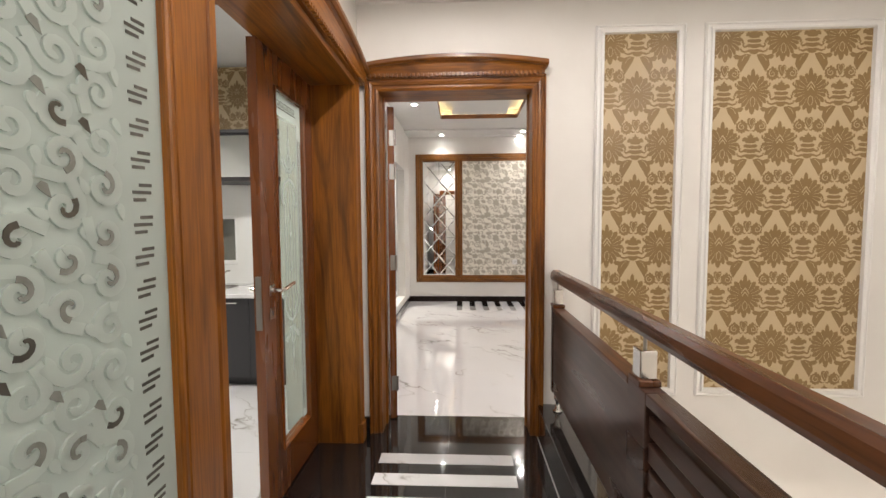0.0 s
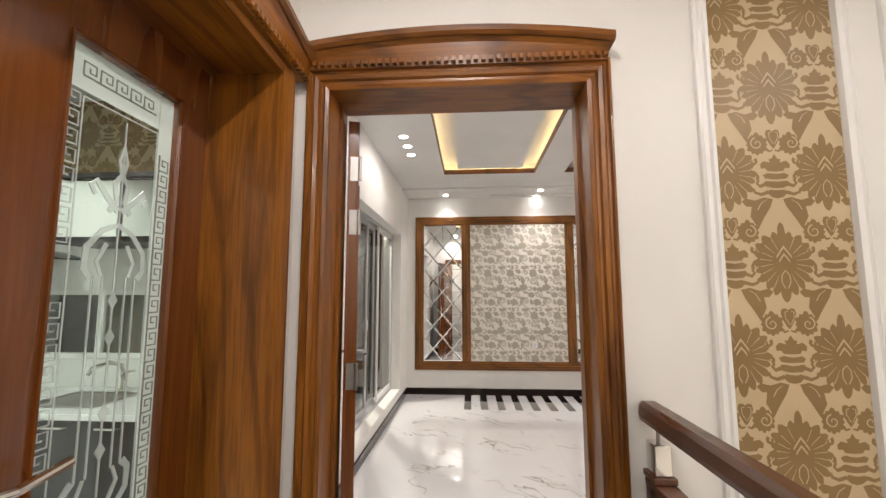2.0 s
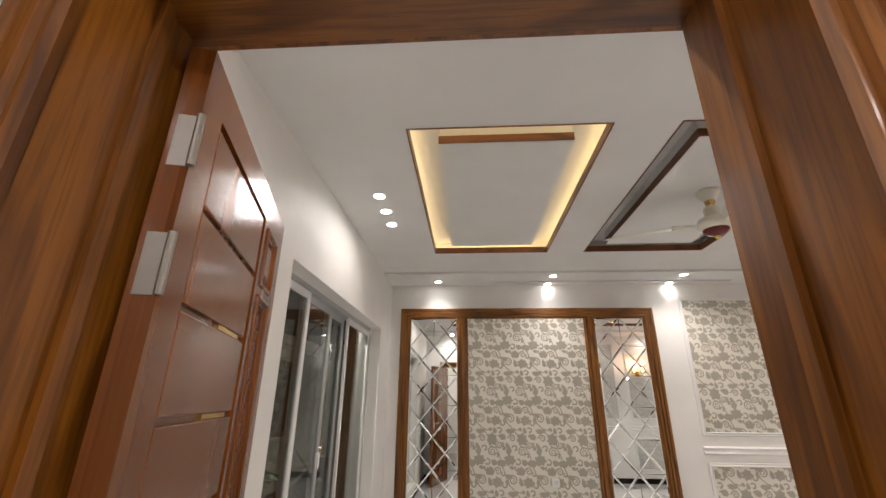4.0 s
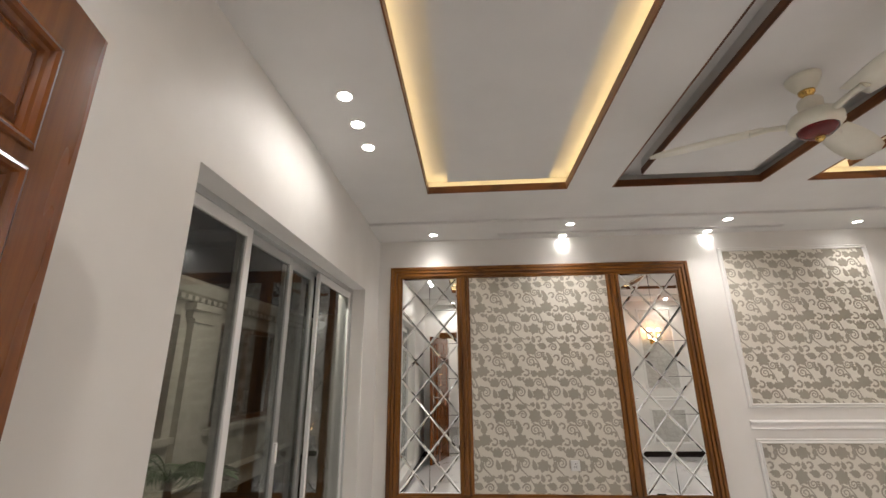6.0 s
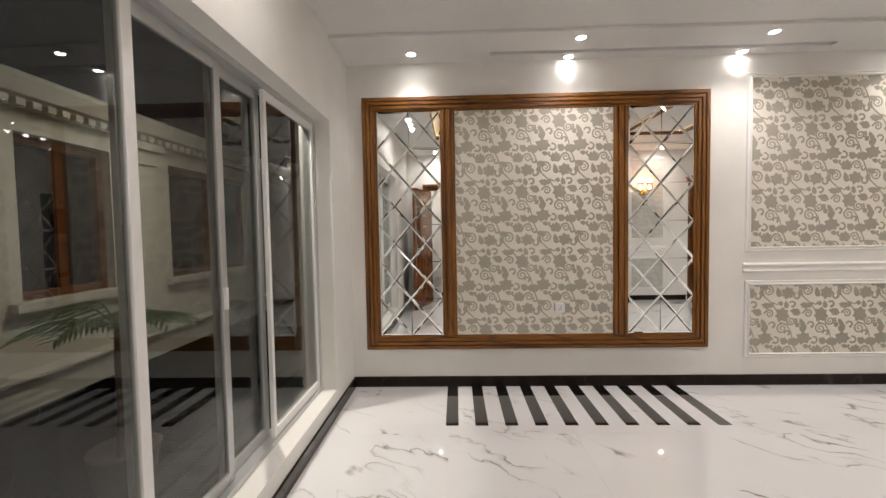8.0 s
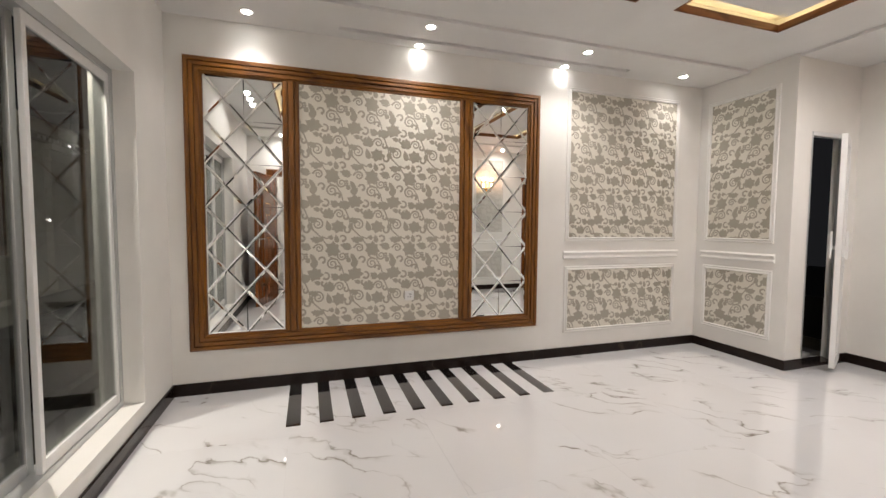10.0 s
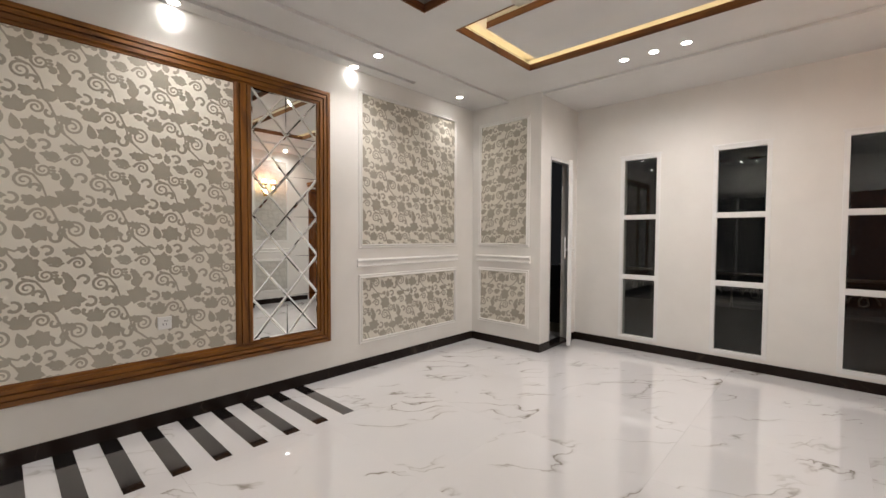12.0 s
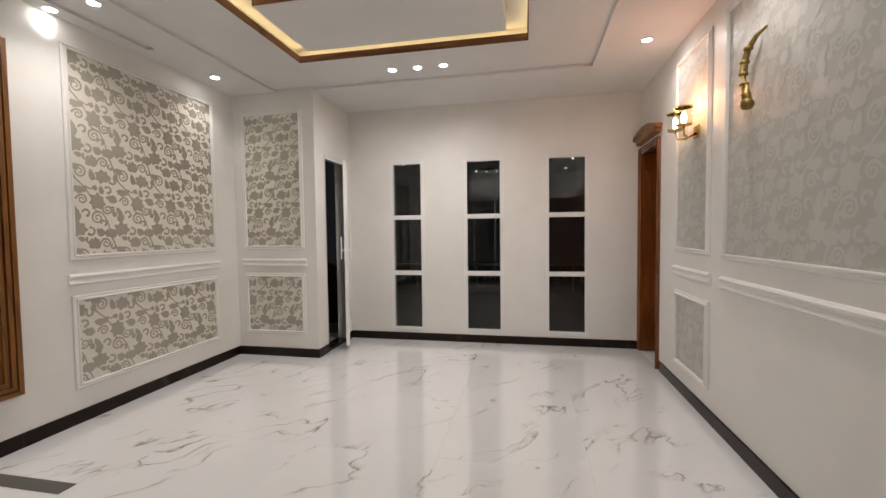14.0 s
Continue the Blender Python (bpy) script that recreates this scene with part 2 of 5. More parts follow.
def structure(ob, label, category):
    return tagged(ob, label, category, kind="structure")


def box(bm, x0, x1, y0, y1, z0, z1, bevel=0.0):
    vs = [bm.verts.new((x, y, z)) for z in (z0, z1) for y in (y0, y1) for x in (x0, x1)]
    fs = [bm.faces.new([vs[i] for i in q]) for q in ((0, 2, 3, 1), (4, 5, 7, 6), (0, 1, 5, 4), (2, 6, 7, 3), (0, 4, 6, 2), (1, 3, 7, 5))]
    if bevel:
        es = list({e for f in fs for e in f.edges})
        bmesh.ops.bevel(bm, geom=es, offset=bevel, segments=2, affect="EDGES", profile=0.5)
    return bm


def one_box(*a, bevel=0.0):
    return box(bmesh.new(), *a, bevel=bevel)


def tube(bm, path, radius, sides=10, cap=True):
    """A round tube along points; radius a number or a list."""
    rings = []
    pts = [Vector(p) for p in path]
    for i, p in enumerate(pts):
        d = (pts[min(i + 1, len(pts) - 1)] - pts[max(i - 1, 0)]).normalized()
        side = d.cross(Vector((0, 0, 1))) if abs(d.z) < 0.9 else d.cross(Vector((1, 0, 0)))
        side.normalize()
        up = side.cross(d)
        r = radius[i] if isinstance(radius, (list, tuple)) else radius
        rings.append([bm.verts.new(p + side * r * math.cos(a) + up * r * math.sin(a)) for a in (2 * math.pi * k / sides for k in range(sides))])
    for a, b in zip(rings, rings[1:]):
        for k in range(sides):
            bm.faces.new((a[k], a[(k + 1) % sides], b[(k + 1) % sides], b[k]))
    if cap:
        bm.faces.new(rings[0][::-1])
        bm.faces.new(rings[-1])
    return bm


def lathe(bm, profile, at=(0, 0, 0), sides=24):
    """Turned shape about z from (radius, height) pairs."""
    rings = [[bm.verts.new((at[0] + r * math.cos(a), at[1] + r * math.sin(a), at[2] + z)) for a in (2 * math.pi * k / sides for k in range(sides))] for r, z in profile]
    for a, b in zip(rings, rings[1:]):
        for k in range(sides):
            bm.faces.new((a[k], a[(k + 1) % sides], b[(k + 1) % sides], b[k]))
    for ring in (rings[0], rings[-1]):
        if (ring[0].co - ring[sides // 2].co).length > 1e-4:
            bm.faces.new(ring)
    return bm


def facing(axis, sign, at):
    """Maps (u, v, h) on a wall to the world: u along it, v up, h out of it."""
    if axis == "y":
        return lambda u, v, h: Vector((u, at + sign * h, v))
    return lambda u, v, h: Vector((at + sign * h, u, v))


def cells(bm, us, vs, solid, h0, h1, to):
    """A slab on the grid us x vs where solid(u, v) holds, from h0 to h1."""
    us, vs = sorted(set(us)), sorted(set(vs))
    n, k = len(us) - 1, len(vs) - 1
    on = [[solid((us[i] + us[i + 1]) / 2, (vs[j] + vs[j + 1]) / 2) for j in range(k)] for i in range(n)]
    made = {}

    def vert(i, j, h):
        if (i, j, h) not in made:
            made[i, j, h] = bm.verts.new(to(us[i], vs[j], h))
        return made[i, j, h]

    for i in range(n):
        for j in range(k):
            if not on[i][j]:
                continue
            for h in (h0, h1):
                bm.faces.new((vert(i, j, h), vert(i + 1, j, h), vert(i + 1, j + 1, h), vert(i, j + 1, h)))
            for di, dj, a, b in ((-1, 0, (0, 0), (0, 1)), (1, 0, (1, 0), (1, 1)), (0, -1, (0, 0), (1, 0)), (0, 1, (0, 1), (1, 1))):
                p, q = i + di, j + dj
                if not (0 <= p < n and 0 <= q < k) or not on[p][q]:
                    bm.faces.new((vert(i + a[0], j + a[1], h0), vert(i + b[0], j + b[1], h0), vert(i + b[0], j + b[1], h1), vert(i + a[0], j + a[1], h1)))
    return bm


def wall(name, to, thick, u0, u1, v0, v1, holes, mat, label):
    """A wall whose face is h = 0 and whose back is h = -thick, with openings (u0, u1, v0, v1)."""
    us = [u0, u1] + [q for o in holes for q in o[:2]]
    vs = [v0, v1] + [q for o in holes for q in o[2:]]
    bm = cells(bmesh.new(), us, vs, lambda u, v: not any(o[0] < u < o[1] and o[2] < v < o[3] for o in holes), -thick, 0.0, to)
    return structure(link(name, bm, mat), label, "wall")


def moulding(bm, to, u0, u1, v0, v1, profile, closed=True, sides=(0, 1, 2, 3)):
    """A mitred strip along a rectangle, inwards by d and out by h for each (d, h). Open at the foot if not closed."""
    loops = []
    for d, h in profile:
        base = v0 + d if closed else v0
        loops.append([bm.verts.new(to(*p, h)) for p in ((u0 + d, base), (u0 + d, v1 - d), (u1 - d, v1 - d), (u1 - d, base))])
    for a, b in zip(loops, loops[1:]):
        for k in (sides if closed else [q for q in sides if q < 3]):
            bm.faces.new((a[k], a[(k + 1) % 4], b[(k + 1) % 4], b[k]))
    for v in [v for v in bm.verts if not v.link_faces]:
        bm.verts.remove(v)
    return bm


def strip(bm, to, u0, u1, profile):
    """A level strip from u0 to u1 whose section is (v, h) pairs."""
    a = [bm.verts.new(to(u0, v, h)) for v, h in profile]
    b = [bm.verts.new(to(u1, v, h)) for v, h in profile]
    for i in range(len(profile) - 1):
        bm.faces.new((a[i], b[i], b[i + 1], a[i + 1]))
    bm.faces.new(a)
    bm.faces.new(b[::-1])
    return bm


# printed motifs: outlines in metres, y up -----------------------------------------
def leaf_shape(cx, cy, r, points, turn=0.0, depth=0.42, tall=1.0):
    out = []
    for k in range(points * 4):
        a = 2 * math.pi * k / (points * 4)
        q = (k % 4) / 4
        f = 1 - depth * (1 - abs(2 * q - 1)) ** 0.8
        x, y = r * f * math.sin(a), r * f * math.cos(a) * tall
        out.append((cx + x * math.cos(turn) - y * math.sin(turn), cy + x * math.sin(turn) + y * math.cos(turn)))
    return [out]


def drop_shape(cx, cy, r, turn):
    out = []
    for k in range(12):
        a = 2 * math.pi * k / 12
        x = 0.55 * r * math.sin(a) * math.sin(a / 2) * 1.25
        y = r * math.cos(a)
        out.append((cx + x * math.cos(turn) - y * math.sin(turn), cy + x * math.sin(turn) + y * math.cos(turn)))
    return [out]


def ribbon(pts, w0, w1):
    """Quads along a line whose width goes from w0 to w1."""
    quads, n = [], len(pts)
    sides = []
    for i, (x, y) in enumerate(pts):
        ax, ay = pts[max(i - 1, 0)][:2]
        bx, by = pts[min(i + 1, n - 1)][:2]
        d = math.hypot(bx - ax, by - ay) or 1.0
        w = (w0 + (w1 - w0) * i / (n - 1)) / 2
        nx, ny = -(by - ay) / d * w, (bx - ax) / d * w
        sides.append(((x + nx, y + ny), (x - nx, y - ny)))
    for (a, b), (c, d) in zip(sides, sides[1:]):
        quads.append([a, b, d, c])
    return quads


def swirl(cx, cy, r, turns, start, hand, w=0.009, tail=0.0):
    pts = []
    steps = int(14 * turns)
    for k in range(steps + 1):
        f = k / steps
        a = start + hand * 2 * math.pi * turns * f
        rr = r * (1 - 0.85 * f)
        pts.append((cx + rr * math.cos(a), cy + rr * math.sin(a)))
    if tail:
        x, y = pts[0]
        a = start - hand * math.pi / 2
        pts.insert(0, (x + tail * math.cos(a), y + tail * math.sin(a)))
    return ribbon(pts, w * 1.1, w * 0.6)


def maple(cx, cy, w, h, turn=0.0, lobes=7, notch=0.66):
    """A star-shaped leaf with pointed lobes, w by h."""
    out = []
    for k in range(lobes):
        a = 2 * math.pi * k / lobes
        step = 2 * math.pi / lobes
        far = 1.0 if k % 2 == 0 else 0.88
        for q, r in ((0.0, far), (0.20, far * 0.80), (0.36, 0.80 * far), (0.5, notch), (0.64, 0.76), (0.80, 0.84)):
            b = a + q * step
            x, y = 0.5 * w * r * math.sin(b), 0.5 * h * r * math.cos(b)
            out.append((cx + x * math.cos(turn) - y * math.sin(turn), cy + x * math.sin(turn) + y * math.cos(turn)))
    return [out]


def blade_leaf(cx, cy, w, h, turn=0.0):
    """A small leaf with a pointed tip and two side teeth."""
    w, h = w * 1.12, h * 1.12
    side = [(0.10, -0.50), (0.40, -0.34), (0.50, -0.08), (0.34, 0.02), (0.44, 0.20), (0.22, 0.26), (0.14, 0.40)]
    pts = [(a * w, c * h) for a, c in side] + [(0.0, 0.5 * h)] + [(-a * w, c * h) for a, c in side[::-1]]
    return [[(cx + x * math.cos(turn) - y * math.sin(turn), cy + x * math.sin(turn) + y * math.cos(turn)) for x, y in pts]]


def curl(cx, cy, r, start, hand, w=0.018):
    """A hook that ends in a round bud."""
    pts = [(cx + r * (1 - 0.25 * f) * math.cos(start + hand * 4.1 * f), cy + r * (1 - 0.25 * f) * math.sin(start + hand * 4.1 * f)) for f in [q / 9 for q in range(10)]]
    x, y = pts[-1]
    bud = [(x + 0.62 * w * math.cos(a), y + 0.62 * w * math.sin(a)) for a in [2 * math.pi * q / 9 for q in range(9)]]
    return ribbon(pts, w * 0.75, w) + [bud]


VINE_U, VINE_V = 0.319, 0.5935


def vine_cell():
    """One repeat of the leaf and scroll print about its large scroll."""
    out = []
    for x, y, w, h, t in ((-0.024, -0.407, 0.146, 0.122, 0.1), (0.161, -0.021, 0.132, 0.116, 0.15), (0.115, -0.206, 0.136, 0.142, -0.1)):
        out += maple(x, y, w, h, t)
    for x, y, r, n, a, h, tail in ((0.0, 0.0, 0.050, 1.9, 3.5, -1, 0.030), (0.168, 0.082, 0.036, 1.5, 2.6, -1, 0.020), (0.009, -0.196, 0.034, 1.5, 2.4, -1, 0.030), (0.189, -0.259, 0.037, 1.6, 2.6, 1, 0.0), (0.113, -0.324, 0.045, 1.7, 0.9, 1, 0.0)):
        out += swirl(x, y, r * 1.03, n, a, h, 0.0138, tail)
    for x, y, r, a, h in ((0.197, -0.117, 0.026, 2.6, -1), (0.032, -0.292, 0.027, 3.0, -1), (0.060, -0.424, 0.030, 1.9, -1), (0.235, -0.046, 0.026, 2.2, 1), (0.044, 0.112, 0.022, 0.4, -1), (0.158, -0.362, 0.022, 3.4, -1), (-0.095, 0.058, 0.020, 2.0, 1), (0.262, -0.020, 0.018, 0.5, 1)):
        out += curl(x, y, r, a, h)
    for x, y, w, h, t in ((0.095, 0.088, 0.062, 0.080, 0.2), (-0.021, -0.126, 0.052, 0.070, 1.3), (0.218, -0.176, 0.048, 0.078, 1.4), (0.146, -0.118, 0.038, 0.060, 0.2), (-0.030, -0.311, 0.054, 0.078, -0.2), (0.068, -0.511, 0.060, 0.066, 0.4)):
        out += blade_leaf(x, y, w, h, t)
    for x, y, w, h, t in ((0.200, -0.437, 0.066, 0.104, 1.5), (0.127, -0.428, 0.054, 0.062, 0.8), (-0.046, -0.264, 0.036, 0.050, 0.5), (0.099, -0.108, 0.032, 0.040, 1.0), (0.026, -0.120, 0.040, 0.054, -0.9), (-0.040, 0.034, 0.044, 0.070, 1.2), (0.240, -0.290, 0.036, 0.044, 0.3), (-0.008, 0.118, 0.034, 0.048, 1.2)):
        out += blade_leaf(x, y, w, h, t)
    for x, y, r, t in ((0.082, -0.012, 0.040, 0.25), (0.226, -0.243, 0.015, 1.5), (0.229, -0.261, 0.015, 1.5), (0.226, -0.279, 0.015, 1.5)):
        out += drop_shape(x, y, r * 1.1, t)
    for line in (((-0.066, 0.010), (-0.050, -0.035), (-0.010, -0.072), (0.028, -0.110), (0.062, -0.160), (0.084, -0.205)), ((0.092, -0.268), (0.150, -0.290), (0.184, -0.345), (0.204, -0.420)), ((0.196, 0.150), (0.224, 0.105), (0.247, 0.045), (0.256, 0.005)), ((0.030, -0.100), (0.070, -0.118), (0.110, -0.090)), ((0.204, -0.200), (0.240, -0.210), (0.268, -0.190)), ((-0.024, -0.355), (-0.020, -0.330), (-0.006, -0.300))):
        out += ribbon(list(line), 0.0125, 0.009)
    return out


def mirrored(shapes):
    return shapes + [[(-x, y) for x, y in s][::-1] for s in shapes]


def lobed(cx, cy, lobes, notch=0.84):
    """A closed leaf outline about a centre from half its lobes, (angle from the top, reach)."""
    half = []
    for (a, r), (b, q) in zip(lobes, lobes[1:]):
        d = b - a
        half += [(a, r), (a + 0.22 * d, r * 0.95), (a + 0.40 * d, r * 0.86), (a + 0.5 * d, notch * (r + q) / 2), (a + 0.62 * d, q * 0.88), (a + 0.80 * d, q * 0.96)]
    half.append(lobes[-1])
    right = [(r * math.sin(a), r * math.cos(a)) for a, r in half]
    return [[(cx + x, cy + y) for x, y in right] + [(cx - x, cy + y) for x, y in right[-2:0:-1]]]


def damask_cell():
    """One column repeat of the damask print, 0.60 high."""
    out = lobed(0.0, 0.0, ((0.0, 0.134), (0.24, 0.105), (0.60, 0.108), (0.95, 0.105), (1.27, 0.094), (1.58, 0.098), (1.90, 0.095), (2.24, 0.103), (2.56, 0.105), (2.84, 0.114), (math.pi, 0.132)))
    half = swirl(0.087, 0.040, 0.012, 0.9, 1.0, -1, 0.010)
    half += swirl(0.090, -0.012, 0.011, 0.9, 5.0, 1, 0.010)
    # heart and roses
    half.append([(0.0, -0.156), (0.009, -0.150), (0.020, -0.152), (0.024, -0.166), (0.018, -0.188), (0.008, -0.208), (0.0, -0.218)])
    half += lobed(0.053, -0.200, ((0.0, 0.042), (0.55, 0.036), (1.1, 0.038), (1.65, 0.035), (2.2, 0.039), (2.7, 0.038), (math.pi, 0.040)), 0.86)
    half += ribbon([(0.004, -0.222), (0.016, -0.226), (0.026, -0.214)], 0.006, 0.010)
    # tiered crest
    crest = [[(0.0, -0.236), (0.010, -0.252), (0.020, -0.254), (0.016, -0.265), (0.036, -0.260), (0.048, -0.271), (0.046, -0.286), (0.032, -0.285), (0.026, -0.295), (0.0, -0.297)],
             [(0.0, -0.303), (0.028, -0.302), (0.042, -0.309), (0.034, -0.322), (0.0, -0.324)],
             [(0.0, -0.331), (0.036, -0.329), (0.042, -0.340), (0.028, -0.352), (0.0, -0.354)],
             [(0.0, -0.361), (0.024, -0.359), (0.033, -0.370), (0.018, -0.385), (0.0, -0.389)]]
    crest += ribbon([(0.036, -0.340), (0.054, -0.347), (0.063, -0.337), (0.056, -0.324)], 0.013, 0.008)
    crest += ribbon([(0.028, -0.367), (0.052, -0.375), (0.071, -0.368), (0.076, -0.353)], 0.013, 0.008)
    crest.append([(0.016, -0.391), (0.044, -0.385), (0.074, -0.395), (0.104, -0.387), (0.117, -0.399), (0.102, -0.416), (0.086, -0.416), (0.092, -0.450), (0.070, -0.492), (0.050, -0.456), (0.026, -0.418)])
    half += crest
    out += mirrored(half)
    return out


def damask_lights():
    half = [[(0.0, 0.046), (0.006, 0.038), (0.024, 0.012), (0.024, 0.020), (0.006, 0.047), (0.0, 0.055)],
            [(0.0, 0.022), (0.006, 0.014), (0.017, -0.002), (0.017, 0.006), (0.006, 0.022), (0.0, 0.030)]]
    for a, r in ((0.43, 0.086), (0.80, 0.082), (1.14, 0.076), (1.44, 0.076), (1.76, 0.076), (2.06, 0.080), (2.40, 0.086), (2.70, 0.094)):
        half += ribbon([(0.50 * r * math.sin(a), 0.50 * r * math.cos(a)), (r * math.sin(a), r * math.cos(a))], 0.0010, 0.0026)
    half += ribbon([(0.0, -0.028), (0.012, -0.042), (0.014, -0.066), (0.004, -0.086)], 0.003, 0.003)
    half += swirl(0.056, -0.200, 0.022, 1.3, 1.4, -1, 0.0042)
    for z, w in ((-0.300, 0.036), (-0.327, 0.034), (-0.356, 0.030)):
        half += ribbon([(0.0, z - 0.004), (w * 0.5, z - 0.002), (w, z + 0.006)], 0.004, 0.003)
    half += ribbon([(0.005, -0.160), (0.014, -0.162), (0.014, -0.180), (0.002, -0.202)], 0.003, 0.002)
    half += ribbon([(0.040, -0.394), (0.058, -0.406), (0.070, -0.428)], 0.002, 0.003)
    return mirrored(half)


VINE, DAMASK, DAMASK_L = vine_cell(), damask_cell(), damask_lights()


def printed(to, u0, u1, v0, v1, shapes, du, dv, drop, h, scale=1.0, origin=(0.0, 0.0), wrap=60):
    """The motif repeated over a panel, each column dropped by drop, and cut at the panel's edges."""
    bm = bmesh.new()
    du, dv, drop = du * scale, dv * scale, drop * scale
    for i in range(-2, int((u1 - u0) / du) + 3):
        for j in range(-2, int((v1 - v0) / dv) + 3):
            ox, oy = u0 + origin[0] + i * du, v1 - origin[1] - j * dv - (drop if i % 2 else 0)
            if not (u0 - 0.35 < ox < u1 + 0.35 and v0 - 0.7 < oy < v1 + 0.7):
                continue
            for n, s in enumerate(shapes):
                lift = (n % wrap) * 0.000004
                pts = [(ox + x * scale, oy + y * scale) for x, y in s]
                if all(p[0] < u0 for p in pts) or all(p[0] > u1 for p in pts) or all(p[1] < v0 for p in pts) or all(p[1] > v1 for p in pts):
                    continue
                try:
                    bm.faces.new([bm.verts.new((p[0], p[1], lift)) for p in pts])
                except ValueError:
                    pass
    bmesh.ops.triangulate(bm, faces=bm.faces[:])
    for co, no in (((u0, 0, 0), (-1, 0, 0)), ((u1, 0, 0), (1, 0, 0)), ((0, v0, 0), (0, -1, 0)), ((0, v1, 0), (0, 1, 0))):
        bmesh.ops.bisect_plane(bm, geom=bm.verts[:] + bm.edges[:] + bm.faces[:], plane_co=co, plane_no=no, clear_outer=True)
    bmesh.ops.triangulate(bm, faces=bm.faces[:])
    for v in bm.verts:
        v.co = to(v.co.x, v.co.y, h + v.co.z)
    return bm


def sheet(to, u0, u1, v0, v1, h0, h1):
    return cells(bmesh.new(), [u0, u1], [v0, v1], lambda u, v: True, h0, h1, to)


def vine_panel(name, to, u0, u1, v0, v1, label, origin=(0.1, 0.1), pale=False):
    t = thing(name, label, "wallpaper", to((u0 + u1) / 2, v0, 0), "floral wallpaper panels")
    part("paper", sheet(to, u0, u1, v0, v1, 0.0005, 0.004), PAPER_PALE if pale else PAPER_GREY, t)
    part("print", printed(to, u0 + 0.002, u1 - 0.002, v0 + 0.002, v1 - 0.002, VINE, VINE_U, VINE_V, 0.0, 0.0048, origin=origin, wrap=400), PRINT_PALE if pale else PRINT_GREY, t, "grey leaf and scroll print")["kind"] = "stuff"
    return t


def damask_panel(name, to, u0, u1, v0, v1, label, origin, du=0.1625):
    t = thing(name, label, "wallpaper", to((u0 + u1) / 2, v0, 0), "damask wallpaper panels")
    part("paper", sheet(to, u0, u1, v0, v1, 0.0005, 0.004), PAPER_GOLD, t)
    part("print", printed(to, u0 + 0.002, u1 - 0.002, v0 + 0.002, v1 - 0.002, DAMASK, du, 0.603, 0.3015, 0.0048, origin=origin, wrap=300), PRINT_GOLD, t, "bronze damask print")["kind"] = "stuff"
    part("highlight", printed(to, u0 + 0.002, u1 - 0.002, v0 + 0.002, v1 - 0.002, DAMASK_L, du, 0.603, 0.3015, 0.0092, origin=origin, wrap=300), PAPER_GOLD, t, "pale strokes in the print")["kind"] = "stuff"
    return t


FRAME_P = [(-0.038, 0.001), (-0.036, 0.012), (-0.028, 0.016), (-0.024, 0.010), (-0.016, 0.011), (-0.010, 0.021), (-0.003, 0.021), (0.0, 0.008), (0.001, 0.002)]


def panel_frame(to, u0, u1, v0, v1, label="white painted plaster moulding round a wallpaper panel"):
    bm = moulding(bmesh.new(), to, u0, u1, v0, v1, FRAME_P)
    return tagged(link("panel_moulding", bm, TRIM), label, "moulding", "wall mouldings")


def chair_rail(to, u0, u1, z):
    bm = strip(bmesh.new(), to, u0, u1, [(z, 0.0), (z, 0.014), (z + 0.012, 0.024), (z + 0.024, 0.018), (z + 0.030, 0.010), (z + 0.044, 0.010), (z + 0.050, 0.020), (z + 0.064, 0.028), (z + 0.076, 0.018), (z + 0.078, 0.0)])
    return tagged(link("chair_rail", bm, TRIM), "white painted double-ridged dado moulding on the wall", "moulding", "wall mouldings")


# large structure ------------------------------------------------------------------
room_door_wall = facing("y", 1, YD)          # seen from the room
hall_wall = facing("y", -1, YH)              # seen from the hall
feature = facing("y", -1, YF)
left_wall = facing("x", 1, XL)
far_wall = facing("x", -1, XR)
pier = facing("x", -1, PX)
kitchen_side = facing("x", 1, XH)

D2 = (4.42, 4.98)
wall("wall_south", room_door_wall, YD - YH, XL - 0.228, XR + 0.2, -3.2, 3.0, [(DX0 - 0.02, DX1 + 0.02, -0.03, DZ + 0.02), (D2[0] - 0.02, D2[1] + 0.02, -0.03, 2.12)], WALL, "white painted wall with two wooden doorways")
WIN = (4.131, 6.447, 0.185, 2.178)
wall("wall_west", left_wall, 0.23, YD, YF + 0.2, -0.1, 3.0, [WIN], WALL, "white painted wall with a wide sliding window")
wall("wall_north", feature, 0.2, XL, PX, -0.1, 3.0, [], WALL, "white painted wall behind the feature panel")
FARW = [(5.11, 5.524, 0.118, 2.155), (4.172, 4.629, 0.118, 2.155), (3.237, 3.701, 0.118, 2.155)]
wall("wall_east", far_wall, 0.2, YD, PY, -0.1, 3.0, FARW, WALL, "white painted wall with three tall narrow windows")
structure(link("wall_return", one_box(PX, PX + 0.06, PY, YF + 0.2, -0.1, 3.0), WALL), "white painted return wall beside the balcony door", "wall")
BD = (4.400, 4.900, 2.15)
wall("wall_balcony_door", facing("y", -1, PY), 0.12, PX + 0.06, XR + 0.2, -0.1, 3.0, [(BD[0], BD[1], -0.03, BD[2])], WALL, "white painted wall with a balcony doorway")
KOPEN = (1.090, 2.335, 0.0, 2.13)
wall("wall_kitchen_side", kitchen_side, XH - XK, -1.6, YH, -0.1, 3.0, [(KOPEN[0], KOPEN[1] + 0.02, -0.03, KOPEN[3] + 0.02), (-0.75, KOPEN[0], 0.05, 2.60)], HALLWALL, "white painted hall wall with the kitchen doorway")
